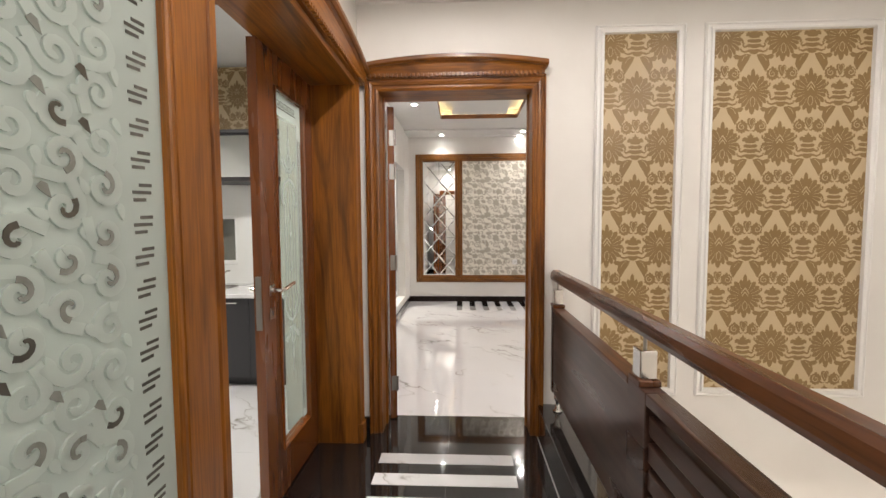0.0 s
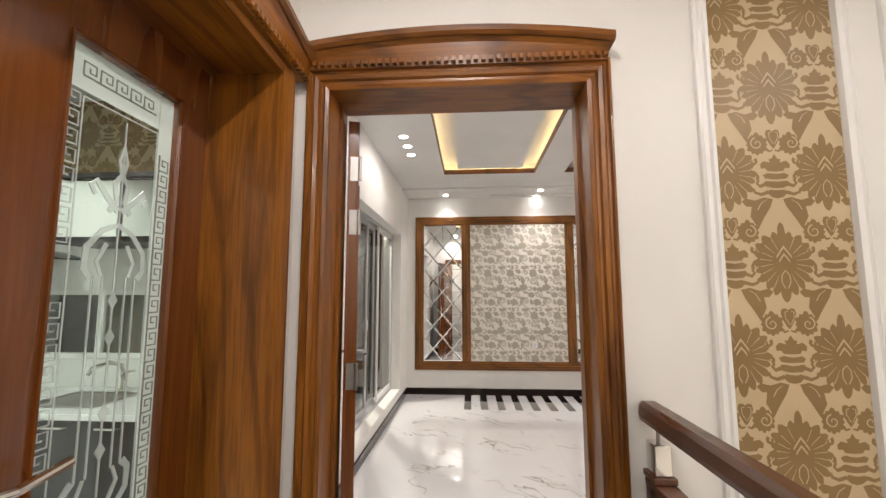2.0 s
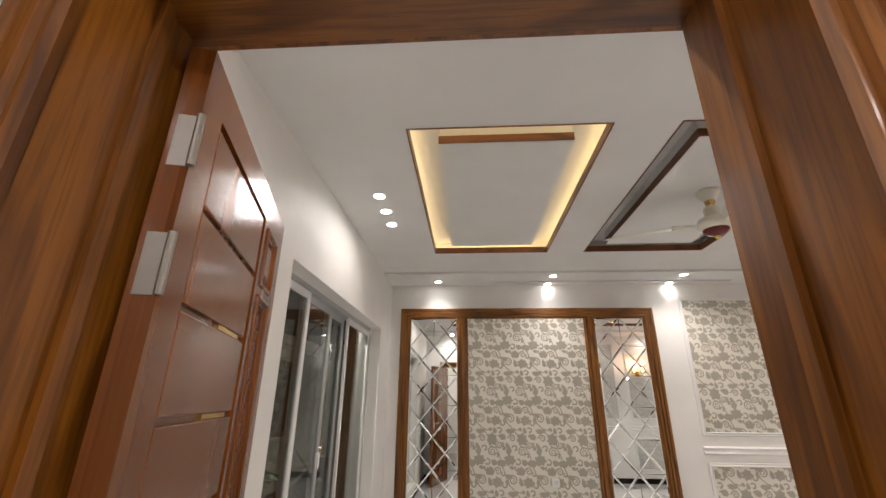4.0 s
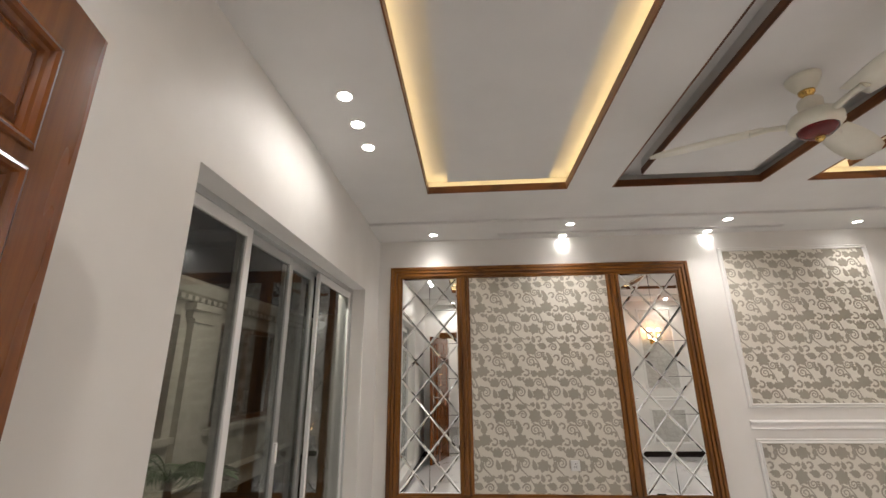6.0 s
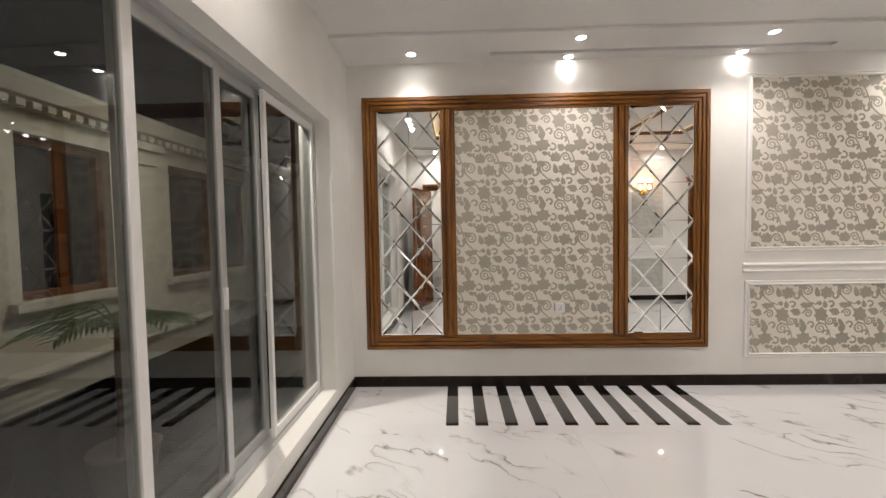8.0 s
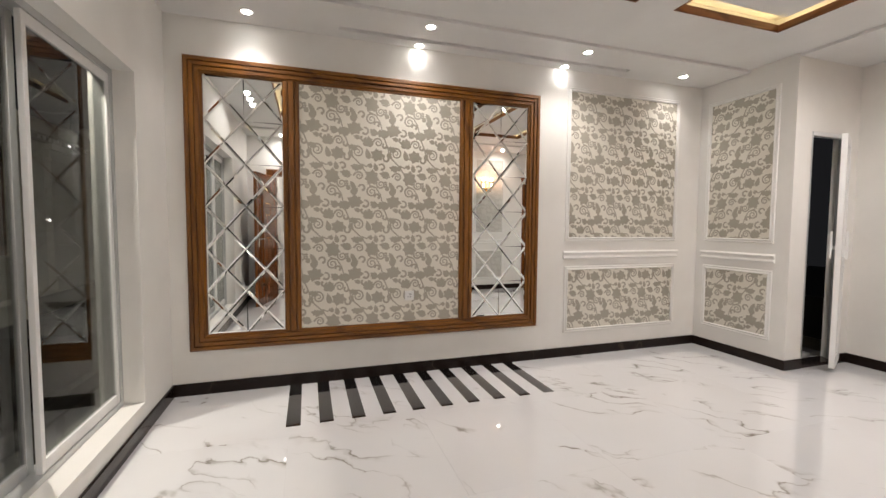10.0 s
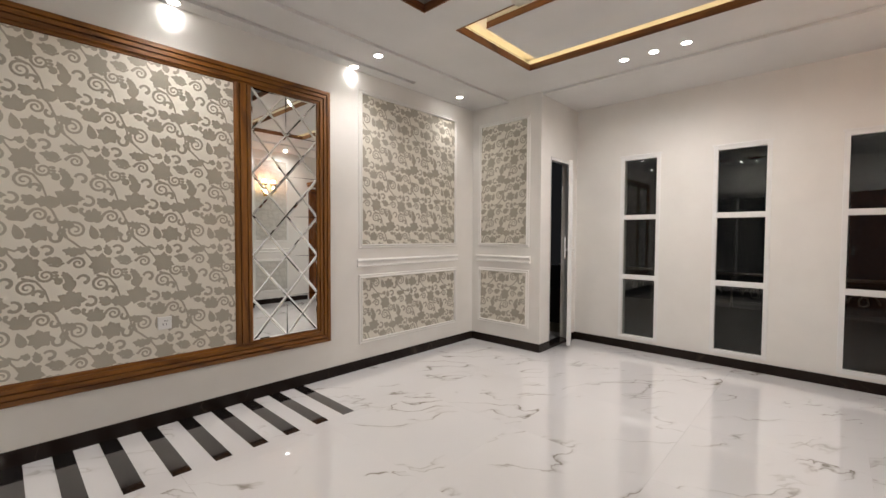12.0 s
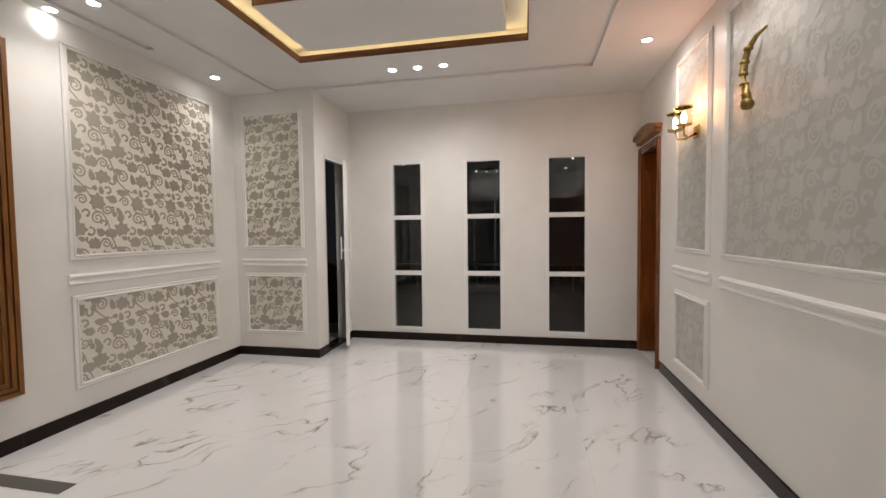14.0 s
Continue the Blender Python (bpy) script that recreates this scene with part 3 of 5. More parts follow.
# unseen pale floor, added to throw light back up the stairwell wall
structure(link("lower_floor", one_box(0.70, 3.2, -1.6, YH - 0.01, -3.2, -3.05), MARBLE), "unseen white marble floor added below the stairwell to bounce light", "floor")
structure(link("wall_hall_back", one_box(-0.9, 3.4, -1.8, -1.6, -3.2, 3.0), HALLWALL), "plain white wall behind the landing", "wall")
structure(link("wall_stair", one_box(3.2, 3.4, -1.6, YH, -3.2, 3.0), HALLWALL), "plain white wall of the stairwell", "wall")

# hall plane of the door wall reads warm white
wall("wall_hall_face", facing("y", -1, YH - 0.004), 0.003, XH, 3.2, -3.2, 3.0, [(DX0 - 0.02, DX1 + 0.02, -0.03, DZ + 0.02)], HALLWALL, "warm white landing wall above the stairs")

# ceilings
TRAYS = [(-0.236, 0.828), (1.165, 2.240), (2.570, 3.609)]
TY0, TY1 = 3.893, 5.853
flat = lambda u, v, h: Vector((u, v, h))
BX, BY0, BY1 = 4.205, 3.328, 6.475       # inner edges of the lowered border
SLOT = (0.36, 3.06, 6.795, 6.858)       # air slot in the border
us = [XL, XR] + [q for t in TRAYS for q in t] + [BX]
vs = [YD, YF, TY0, TY1, BY0, BY1]
in_tray = lambda u, v, g=0.0: any(a - g < u < b + g and TY0 - g < v < TY1 + g for a, b in TRAYS)
bm = cells(bmesh.new(), us, vs, lambda u, v: not in_tray(u, v), ZC, ZC + 0.05, flat)
cells(bm, [XL, BX, XR, SLOT[0], SLOT[1]], [YD, BY0, BY1, YF, SLOT[2], SLOT[3]], lambda u, v: not (u < BX and BY0 < v < BY1) and not (SLOT[0] < u < SLOT[1] and SLOT[2] < v < SLOT[3]), ZB, ZC - 0.002, flat)
G = 0.07
us = [XL, XR] + [q for a, b in TRAYS for q in (a - G, b + G)]
cells(bm, us, [YD, YF, TY0 - G, TY1 + G], lambda u, v: not in_tray(u, v, G), ZC + 0.052, ZC + 0.128, flat)
cells(bm, [XL, XR], [YD, YF], lambda u, v: True, ZC + 0.130, ZC + 0.18, flat)
INS = 0.165
for a, b in TRAYS:
    box(bm, a + INS, b - INS, TY0 + INS, TY1 - INS, ZC + 0.012, ZC + 0.129)
structure(link("ceiling", bm, CEIL), "white gypsum ceiling with three recessed trays", "ceiling")
structure(link("hall_ceiling", one_box(XK - 0.1, 3.4, -1.8, YH, 2.72, 2.80), CEIL), "white landing ceiling", "ceiling")

# wooden edging of the trays
for n, (a, b) in enumerate(TRAYS):
    t = thing("tray_edging", "brown wooden edging strips round a ceiling tray" + (" with warm cove light" if n != 1 else ", unlit"), "ceiling trim", ((a + b) / 2, TY0, ZC), "ceiling tray edgings")
    w = 0.007
    z0, z1 = ZC - 0.004, ZC + 0.052
    part("strip", one_box(a, b, TY1 - w, TY1 + 0.001, z0, z1), TRAY_X, t)
    part("strip", one_box(a, b, TY0 - 0.001, TY0 + w, z0, z1), TRAY_X, t)
    part("strip", one_box(a - 0.001, a + w, TY0 + w, TY1 - w, z0, z1), TRAY_Y, t)
    part("strip", one_box(b - w, b + 0.001, TY0 + w, TY1 - w, z0, z1), TRAY_Y, t)
    i, w = INS, 0.006
    z0, z1 = ZC + 0.014, ZC + 0.062
    if n != 2:
        part("inner_strip", one_box(a + i - w, b - i + w, TY0 + i - w, TY0 + i - 0.001, z0, z1), TRAY_X, t)
    if n == 1:
        part("inner_strip", one_box(a + i - w, b - i + w, TY1 - i + 0.001, TY1 - i + w, z0, z1), TRAY_X, t)
        part("inner_strip", one_box(b - i + 0.001, b - i + w, TY0 + i, TY1 - i, z0, z1), TRAY_Y, t)
    if n:
        part("inner_strip", one_box(a + i - w, a + i - 0.001, TY0 + i, TY1 - i, z0, z1), TRAY_Y, t)
    if n != 1:
        s = thing("cove_light", "warm yellow LED strip hidden in a ceiling tray", "strip light", ((a + b) / 2, TY0, ZC + 0.05), "cove lights")
        zz = (ZC + 0.0535, ZC + 0.062)
        part("led_strip", one_box(a - 0.045, a - 0.030, TY0, TY1, *zz), COVE, s)
        part("led_strip", one_box(b + 0.030, b + 0.045, TY0, TY1, *zz), COVE, s)
        part("led_strip", one_box(a, b, TY0 - 0.045, TY0 - 0.030, *zz), COVE, s)
        part("led_strip", one_box(a, b, TY1 + 0.030, TY1 + 0.045, *zz), COVE, s)


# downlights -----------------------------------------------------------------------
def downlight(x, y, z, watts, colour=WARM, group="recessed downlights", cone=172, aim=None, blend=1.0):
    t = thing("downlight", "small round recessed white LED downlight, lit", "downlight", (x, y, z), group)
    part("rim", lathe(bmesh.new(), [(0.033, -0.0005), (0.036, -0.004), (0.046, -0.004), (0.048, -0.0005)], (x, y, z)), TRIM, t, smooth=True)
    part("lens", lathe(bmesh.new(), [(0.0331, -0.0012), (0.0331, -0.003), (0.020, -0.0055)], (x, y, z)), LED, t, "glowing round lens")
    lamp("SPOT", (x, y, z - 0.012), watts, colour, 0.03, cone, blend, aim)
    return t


for x, y, f in ((-0.53, 4.64, 0.17), (-0.53, 4.888, 0.17), (-0.53, 5.135, 0.17), (3.95, 5.12, 1.0), (3.95, 4.88, 1.0), (3.95, 4.64, 1.0)):
    downlight(x, y, ZC, SPOT_W * f)
for x, y, f, c in ((-0.276, 6.79, 0.5, 118), (3.682, 6.772, 0.5, 118), (3.76, 2.99, 0.55, 172), (2.48, 2.99, 0.6, 172), (1.03, 2.99, 0.7, 172), (-0.28, 2.99, 0.8, 172)):
    downlight(x, y, ZB, SPOT_W * f, cone=c)
for x, y in ((1.015, 6.588), (2.42, 6.588)):
    downlight(x, y, ZB, SPOT_W, cone=140)
for x, y in ((1.016, 6.930), (2.418, 6.930)):
    downlight(x, y, ZB, SPOT_W * 0.60, cone=66, aim=(x, YF, ZB - 0.055))
for x, y, f in ((0.05, 1.3, 0.70), (0.05, -0.6, 0.88), (1.9, 1.2, 0.32), (1.9, -0.6, 1.35)):
    downlight(x, y, 2.72, HALL_W * f, (1.0, 0.905, 0.86), "landing downlights", 179, blend=0.25)
# unseen lamps under the landing, added to brighten the lower stair wall
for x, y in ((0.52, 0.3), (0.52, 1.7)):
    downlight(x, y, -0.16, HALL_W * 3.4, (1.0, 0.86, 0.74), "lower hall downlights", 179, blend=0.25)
for x, y in ((-1.7, 2.2), (-2.7, 2.2), (-2.2, 0.6)):
    downlight(x, y, 2.78, KITCHEN_W, (1.0, 0.95, 0.88), "kitchen downlights")

# skirtings
def skirting(to, u0, u1, mat=None, height=SK):
    bm = strip(bmesh.new(), to, u0, u1, [(0.0, 0.0), (0.0, 0.013), (height - 0.004, 0.013), (height, 0.009), (height, 0.0)])
    return structure(link("baseboard", bm, mat or SKIRT), "dark brown granite skirting along the wall", "skirting")


skirting(feature, XL, PX)
skirting(left_wall, YD, YF)
skirting(far_wall, YD, PY)
skirting(pier, PY - 0.013, YF)
skirting(facing("y", -1, PY), PX, BD[0])
skirting(facing("y", -1, PY), BD[1], XR)
skirting(room_door_wall, XL, DX0 - 0.08)
skirting(room_door_wall, DX1 + 0.08, D2[0] - 0.09)
skirting(facing("y", -1, YH - 0.004), XH, DX0 - 0.085, GRANITE, 0.10)
skirting(kitchen_side, 2.405, YH, GRANITE, 0.10)

# floors
bm = one_box(XL - 0.02, XR + 0.2, YH, YF, -0.16, -0.009)
box(bm, -3.7, 0.70, -1.6, YH, -0.16, -0.009)
box(bm, -3.7, XL - 0.02, YH, 3.9, -0.16, -0.009)
structure(link("floor", bm, GROUT), "pale grout bed under the floor tiles", "floor")

# room door -------------------------------------------------------------------------
CASING = [(0.0, 0.0), (0.0, 0.016), (-0.014, 0.022), (-0.020, 0.016), (-0.030, 0.016), (-0.036, 0.026), (-0.050, 0.030), (-0.058, 0.022), (-0.066, 0.022), (-0.072, 0.032), (-0.080, 0.030), (-0.082, 0.0)]


def dentils(bm, to, u0, u1, v0, v1, h0, h1, pitch):
    n = int((u1 - u0) / pitch)
    for k in range(n):
        a = u0 + (k + 0.22) * (u1 - u0) / n
        cells(bm, [a, a + pitch * 0.56], [v0, v1], lambda u, v: True, h0, h1, to)
    return bm


def arch(bm, to, u0, u1, v0, v1, rise, h0, h1):
    """A board whose underside and top bow upwards by rise."""
    n = 28
    rings = []
    for k in range(n + 1):
        f = k / n
        lift = rise * (1 - (2 * f - 1) ** 2)
        u = u0 + (u1 - u0) * f
        rings.append([bm.verts.new(to(u, v, h)) for v, h in ((v0 + lift, h0), (v0 + lift, h1 - 0.012), (v0 + lift + 0.010, h1), (v1 + lift, h1), (v1 + lift, h0))])
    for a, b in zip(rings, rings[1:]):
        for k in range(5):
            bm.faces.new((a[k], a[(k + 1) % 5], b[(k + 1) % 5], b[k]))
    bm.faces.new(rings[0])
    bm.faces.new(rings[-1][::-1])
    return bm


def crown(t, to, u0, u1, top, wood_mat, rise=0.045):
    """Cornice over a door: frieze, dentils and a bowed cap."""
    n = 24
    bm = bmesh.new()
    rings = []
    for k in range(n + 1):
        f = k / n
        lift = rise * (1 - (2 * f - 1) ** 2)
        u = u0 + 0.015 + (u1 - u0 - 0.03) * f
        rings.append([bm.verts.new(to(u, v, h)) for v, h in ((top - 0.075, 0.0), (top - 0.075, 0.036), (top - 0.052, 0.040), (top - 0.044 + lift, 0.052), (top - 0.030 + lift, 0.066), (top - 0.030 + lift, 0.0))])
    for a, b in zip(rings, rings[1:]):
        for k in range(6):
            bm.faces.new((a[k], a[(k + 1) % 6], b[(k + 1) % 6], b[k]))
    bm.faces.new(rings[0])
    bm.faces.new(rings[-1][::-1])
    part("frieze", bm, wood_mat, t)
    part("dentil_row", dentils(bmesh.new(), to, u0 + 0.012, u1 - 0.012, top - 0.070, top - 0.052, 0.034, 0.056, 0.026), wood_mat, t, "row of small carved dentils")
    part("cap", arch(bmesh.new(), to, u0, u1, top - 0.030, top, rise, 0.0, 0.085), wood_mat, t, "bowed cornice board")


t = thing("door_1", "stained oak door frame with a bowed cornice, leaf open", "door frame", (0, YH, 0), kind="structure")
hw = facing("y", -1, YH - 0.004)
for q, mat in ((0, WOOD_Z), (1, WOOD_X), (2, WOOD_Z)):
    part("casing", moulding(bmesh.new(), hw, DX0, DX1, 0.0, DZ, CASING, False, (q,)), mat, t)
part("casing", moulding(bmesh.new(), room_door_wall, DX0 - 0.018, DX1 + 0.018, 0.0, DZ + 0.018, CASING, closed=False), WOOD_Z, t)
part("jamb", one_box(DX0 - 0.020, DX0, YH - 0.005, YD - 0.012, 0.0, DZ + 0.02), WOOD_Z, t)
part("jamb", one_box(DX1, DX1 + 0.020, YH - 0.005, YD - 0.012, 0.0, DZ + 0.02), WOOD_Z, t)
part("head", one_box(DX0, DX1, YH - 0.005, YD - 0.012, DZ, DZ + 0.02), WOOD_X, t)
part("stop", one_box(DX0, DX0 + 0.012, YD - 0.115, YD - 0.092, 0.0, DZ), WOOD_Z, t)
part("stop", one_box(DX1 - 0.012, DX1, YD - 0.115, YD - 0.092, 0.0, DZ), WOOD_Z, t)
crown(t, hw, -0.543, 0.562, 2.274, WOOD_X)


def leaf_door(name, label, width, height, m, mats, gold=True):
    """A carved panel door: hinge edge at the origin, leaf along +x, thickness along -y, face to +y."""
    t = new(name)
    tagged(t, label, "door")
    W, H, T = width, height, 0.044
    P = lambda n, bm, mat, lab="": part(n, bm, mat, t, lab)
    deep = 0.012
    P("core", one_box(0, W, deep, T - deep, 0.008, H), mats[0])
    b0, b1, c0, c1 = 0.095, 0.578, 0.630, 0.777
    rows = ((0.13, 0.30), (0.345, H - 0.325), (H - 0.285, H - 0.110))
    for side in (1, -1):
        to = (lambda u, v, h: Vector((u, -h, v))) if side == 1 else (lambda u, v, h: Vector((u, T + h, v)))
        hole = lambda u, v: not ((b0 < u < b1 and 0.13 < v < H - 0.09) or (c0 < u < c1 and any(p < v < q for p, q in rows)))
        us = [0, b0, b1, c0, c1, W]
        vs = [0.008, 0.13, H - 0.09, H] + [q for r in rows for q in r]
        P("stile_frame", cells(bmesh.new(), us, vs, hole, -deep, 0.0, to), mats[0])
        for k, (v0, v1) in enumerate(rows):
            P("bead", moulding(bmesh.new(), to, c0 - 0.006, c1 + 0.006, v0 - 0.006, v1 + 0.006, [(0.0, 0.0003), (0.001, 0.005), (0.007, 0.007), (0.013, 0.004), (0.016, -0.003), (0.022, -0.005), (0.026, -deep)]), mats[0])
            if k == 1:
                raised = moulding(bmesh.new(), to, c0 + 0.022, c1 - 0.022, v0 + 0.022, v1 - 0.022, [(0.0, -deep), (0.002, -0.007), (0.006, -0.006), (0.0065, -deep)])
            else:
                raised = moulding(bmesh.new(), to, c0 + 0.022, c1 - 0.022, v0 + 0.022, v1 - 0.022, [(0.0, -deep), (0.003, -0.009), (0.020, -0.001)])
                cells(raised, [c0 + 0.042, c1 - 0.042], [v0 + 0.042, v1 - 0.042], lambda u, v: True, -deep, -0.001, to)
            P("raised_panel", raised, mats[0])
        car = bmesh.new()
        mid, z, k = (c0 + c1) / 2, rows[1][0] + 0.055, 0
        while z < rows[1][1] - 0.05:
            hand = 1 if k % 2 else -1
            shapes = swirl(mid + hand * 0.012, z, 0.016, 1.2, 2.0 if hand > 0 else 1.1, hand, 0.008, 0.016)
            shapes += drop_shape(mid - hand * 0.022, z + 0.006, 0.013, hand * 0.6) + drop_shape(mid + hand * 0.026, z + 0.021, 0.010, -hand * 0.9)
            shapes += leaf_shape(mid - hand * 0.010, z + 0.024, 0.011, 5, 0.3 * k, 0.3)
            for n, q in enumerate(shapes):
                f = [car.verts.new(to(x, y, -0.0050 - (n % 7) * 0.0003)) for x, y in q]
                g = [car.verts.new(to(x, y, -deep - 0.0005)) for x, y in q]
                car.faces.new(f)
                for i in range(len(q)):
                    car.faces.new((f[i], f[(i + 1) % len(q)], g[(i + 1) % len(q)], g[i]))
            z += 0.038
            k += 1
        P("carving", car, mats[0], "carved scrolls in a narrow panel")
        n, z0, z1 = 10, 0.13, H - 0.09
        for k in range(n):
            p, q = z0 + (z1 - z0) * k / n + (0.007 if k else 0.012), z0 + (z1 - z0) * (k + 1) / n - (0.007 if k < n - 1 else 0.012)
            ya, yb = (0.003, 0.013) if side == 1 else (T - 0.013, T - 0.003)
            P("board", one_box(b0 + 0.010, b1 - 0.014, ya, yb, p, q, bevel=0.003), mats[0])
            if gold and side == 1 and 3 <= k <= 8:
                P("inlay", one_box(0.335, 0.505, 0.0045, 0.013, p - 0.012, p - 0.002), BRASS, "thin brass inlay bar")
    for v in (0.25, 1.07, H - 0.42, H - 0.20):
        hb = bmesh.new()
        tube(hb, [(-0.006, -0.004, v - 0.05), (-0.006, -0.004, v + 0.05)], 0.007)
        box(hb, -0.002, 0.0005, 0.0, 0.034, v - 0.05, v + 0.05)
        P("hinge", hb, STEEL, "satin steel butt hinge")
    for side in (-1, 1):
        y0 = 0.0 if side == -1 else T
        hb = box(bmesh.new(), W - 0.078, W - 0.036, min(y0, y0 + side * 0.008), max(y0, y0 + side * 0.008), 0.93, 1.12, bevel=0.002)
        tube(hb, [(W - 0.058, y0 + side * 0.008, 1.06), (W - 0.058, y0 + side * 0.052, 1.06), (W - 0.075, y0 + side * 0.056, 1.06), (W - 0.18, y0 + side * 0.052, 1.057)], 0.009)
        P("door_handle", hb, CHROME, "chrome lever handle")
    t.matrix_basis = m
    return t


leaf_door("room_door", "varnished reddish-brown carved wooden door standing open", 0.880, 2.092,
          pose(-0.387, 2.668, 0, 0, 0, 105.5), (RED_Z, RED_Z))

# second door, in the same wall --------------------------------------------------------
t = thing("door_2", "reddish-brown wooden doorway with a bowed cornice, closed", "door", (4.7, YD, 0), kind="structure")
part("casing", moulding(bmesh.new(), room_door_wall, D2[0], D2[1], 0.0, 2.10, [(d * 0.72, h) for d, h in CASING], closed=False), RED_Z, t)
part("jamb", one_box(D2[0] - 0.02, D2[0], YH + 0.002, YD + 0.001, 0, 2.12), RED_Z, t)
part("jamb", one_box(D2[1], D2[1] + 0.02, YH + 0.002, YD + 0.001, 0, 2.12), RED_Z, t)
part("head", one_box(D2[0], D2[1], YH + 0.002, YD + 0.001, 2.10, 2.12), RED_Z, t)
part("leaf", one_box(D2[0] + 0.002, D2[1] - 0.002, YH + 0.03, YH + 0.072, 0.006, 2.096), RED_Z, t)
for z0, z1 in ((0.15, 0.95), (1.1, 1.95)):
    part("panel", moulding(bmesh.new(), facing("y", 1, YH + 0.072), D2[0] + 0.1, D2[1] - 0.1, z0, z1, [(0, 0), (0.004, 0.01), (0.02, 0.004), (0.03, 0.008), (0.05, 0.0)]), RED_Z, t)
crown(t, room_door_wall, 4.325, 5.04, 2.27, WOOD_Z, 0.05)

# feature wall -------------------------------------------------------------------------
FU0, FU1, FV0, FV1 = -0.724, 2.189, 0.336, 2.496
RIDGE = [(0.0, 0.0), (0.0, 0.026), (0.006, 0.032), (0.030, 0.032), (0.032, 0.016), (0.037, 0.016), (0.039, 0.030), (0.063, 0.030), (0.065, 0.013), (0.070, 0.013), (0.072, 0.025), (0.096, 0.025), (0.099, 0.012), (0.118, 0.012), (0.120, 0.0)]
t = thing("feature_frame", "orange-brown wooden frame with ridged mouldings round mirrors and wallpaper", "wall frame", (0.7, YF, FV0))
for q, mat in ((0, FRAME_Z), (1, FRAME_X), (2, FRAME_Z), (3, FRAME_X)):
    part("surround", moulding(bmesh.new(), feature, FU0, FU1, FV0, FV1, RIDGE, True, (q,)), mat, t)
for a, b in ((-0.056, 0.064), (1.398, 1.522)):
    w = b - a
    prof = [(0.0, 0.0), (0.0, 0.014), (0.012, 0.022), (0.032, 0.026), (0.034, 0.012), (0.039, 0.012), (0.041, 0.029), (w - 0.041, 0.029), (w - 0.039, 0.012), (w - 0.034, 0.012), (w - 0.032, 0.026), (w - 0.012, 0.022), (w, 0.014), (w, 0.0)]
    bm = bmesh.new()
    lo = [bm.verts.new(feature(a + d, FV0 + 0.115, h)) for d, h in prof]
    hi = [bm.verts.new(feature(a + d, FV1 - 0.115, h)) for d, h in prof]
    for i in range(len(prof) - 1):
        bm.faces.new((lo[i], lo[i + 1], hi[i + 1], hi[i]))
    part("upright", bm, FRAME_Z, t)


def clip(poly, u0, u1, v0, v1):
    for ax, lim, sg in ((0, u0, 1), (0, u1, -1), (1, v0, 1), (1, v1, -1)):
        out = []
        for i, p in enumerate(poly):
            q = poly[(i + 1) % len(poly)]
            dp, dq = sg * (p[ax] - lim), sg * (q[ax] - lim)
            if dp >= -1e-9:
                out.append(p)
            if (dp > 1e-9 and dq < -1e-9) or (dp < -1e-9 and dq > 1e-9):
                f = dp / (dp - dq)
                out.append((p[0] + (q[0] - p[0]) * f, p[1] + (q[1] - p[1]) * f))
        poly = out
        if len(poly) < 3:
            return []
    return poly


def inset(poly, d):
    n, out = len(poly), []
    area = sum(poly[i][0] * poly[(i + 1) % n][1] - poly[(i + 1) % n][0] * poly[i][1] for i in range(n))
    sg = 1 if area > 0 else -1
    lines = []
    for i in range(n):
        (x0, y0), (x1, y1) = poly[i], poly[(i + 1) % n]
        l = math.hypot(x1 - x0, y1 - y0)
        nx, ny = -(y1 - y0) / l * sg, (x1 - x0) / l * sg
        lines.append((x0 + nx * d, y0 + ny * d, x1 - x0, y1 - y0))
    for i in range(n):
        ax, ay, adx, ady = lines[i - 1]
        bx, by, bdx, bdy = lines[i]
        den = adx * bdy - ady * bdx
        f = ((bx - ax) * bdy - (by - ay) * bdx) / den
        out.append((ax + adx * f, ay + ady * f))
    return out


def diamond_mirror(u0, u1, v0, v1):
    t = thing("diamond_mirror", "tall wall mirror with diamond-shaped tiles beside the wallpaper", "mirror", ((u0 + u1) / 2, YF, v0), "feature wall mirrors")
    part("backing", sheet(feature, u0, u1, v0, v1, 0.0005, 0.004), DARK, t)
    a, b = (u1 - u0) / 4, (v1 - v0) / 12
    for i in range(5):
        for j in range(13):
            if (i + j) % 2 == 0:
                continue
            cu, cv = u0 + i * a, v0 + j * b
            poly = clip([(cu + a, cv), (cu, cv + b), (cu - a, cv), (cu, cv - b)], u0 + 0.001, u1 - 0.001, v0 + 0.001, v1 - 0.001)
            if not poly:
                continue
            clean = []
            for p in poly:
                if not clean or math.hypot(p[0] - clean[-1][0], p[1] - clean[-1][1]) > 1e-4:
                    clean.append(p)
            if math.hypot(clean[0][0] - clean[-1][0], clean[0][1] - clean[-1][1]) < 1e-4:
                clean.pop()
            outer, top = inset(clean, 0.0006), inset(clean, 0.0112)
            bm = bmesh.new()
            lo = [bm.verts.new(feature(*p, 0.0045)) for p in outer]
            mid = [bm.verts.new(feature(*p, 0.0065)) for p in outer]
            hi = [bm.verts.new(feature(*p, 0.0095)) for p in top]
            n = len(clean)
            for k in range(n):
                bm.faces.new((lo[k], lo[(k + 1) % n], mid[(k + 1) % n], mid[k]))
                bm.faces.new((mid[k], mid[(k + 1) % n], hi[(k + 1) % n], hi[k]))
            bm.faces.new(hi)
            part("mirror_tile", bm, MIRROR, t)


diamond_mirror(-0.604, -0.056, 0.456, 2.376)
diamond_mirror(1.522, 2.069, 0.456, 2.376)
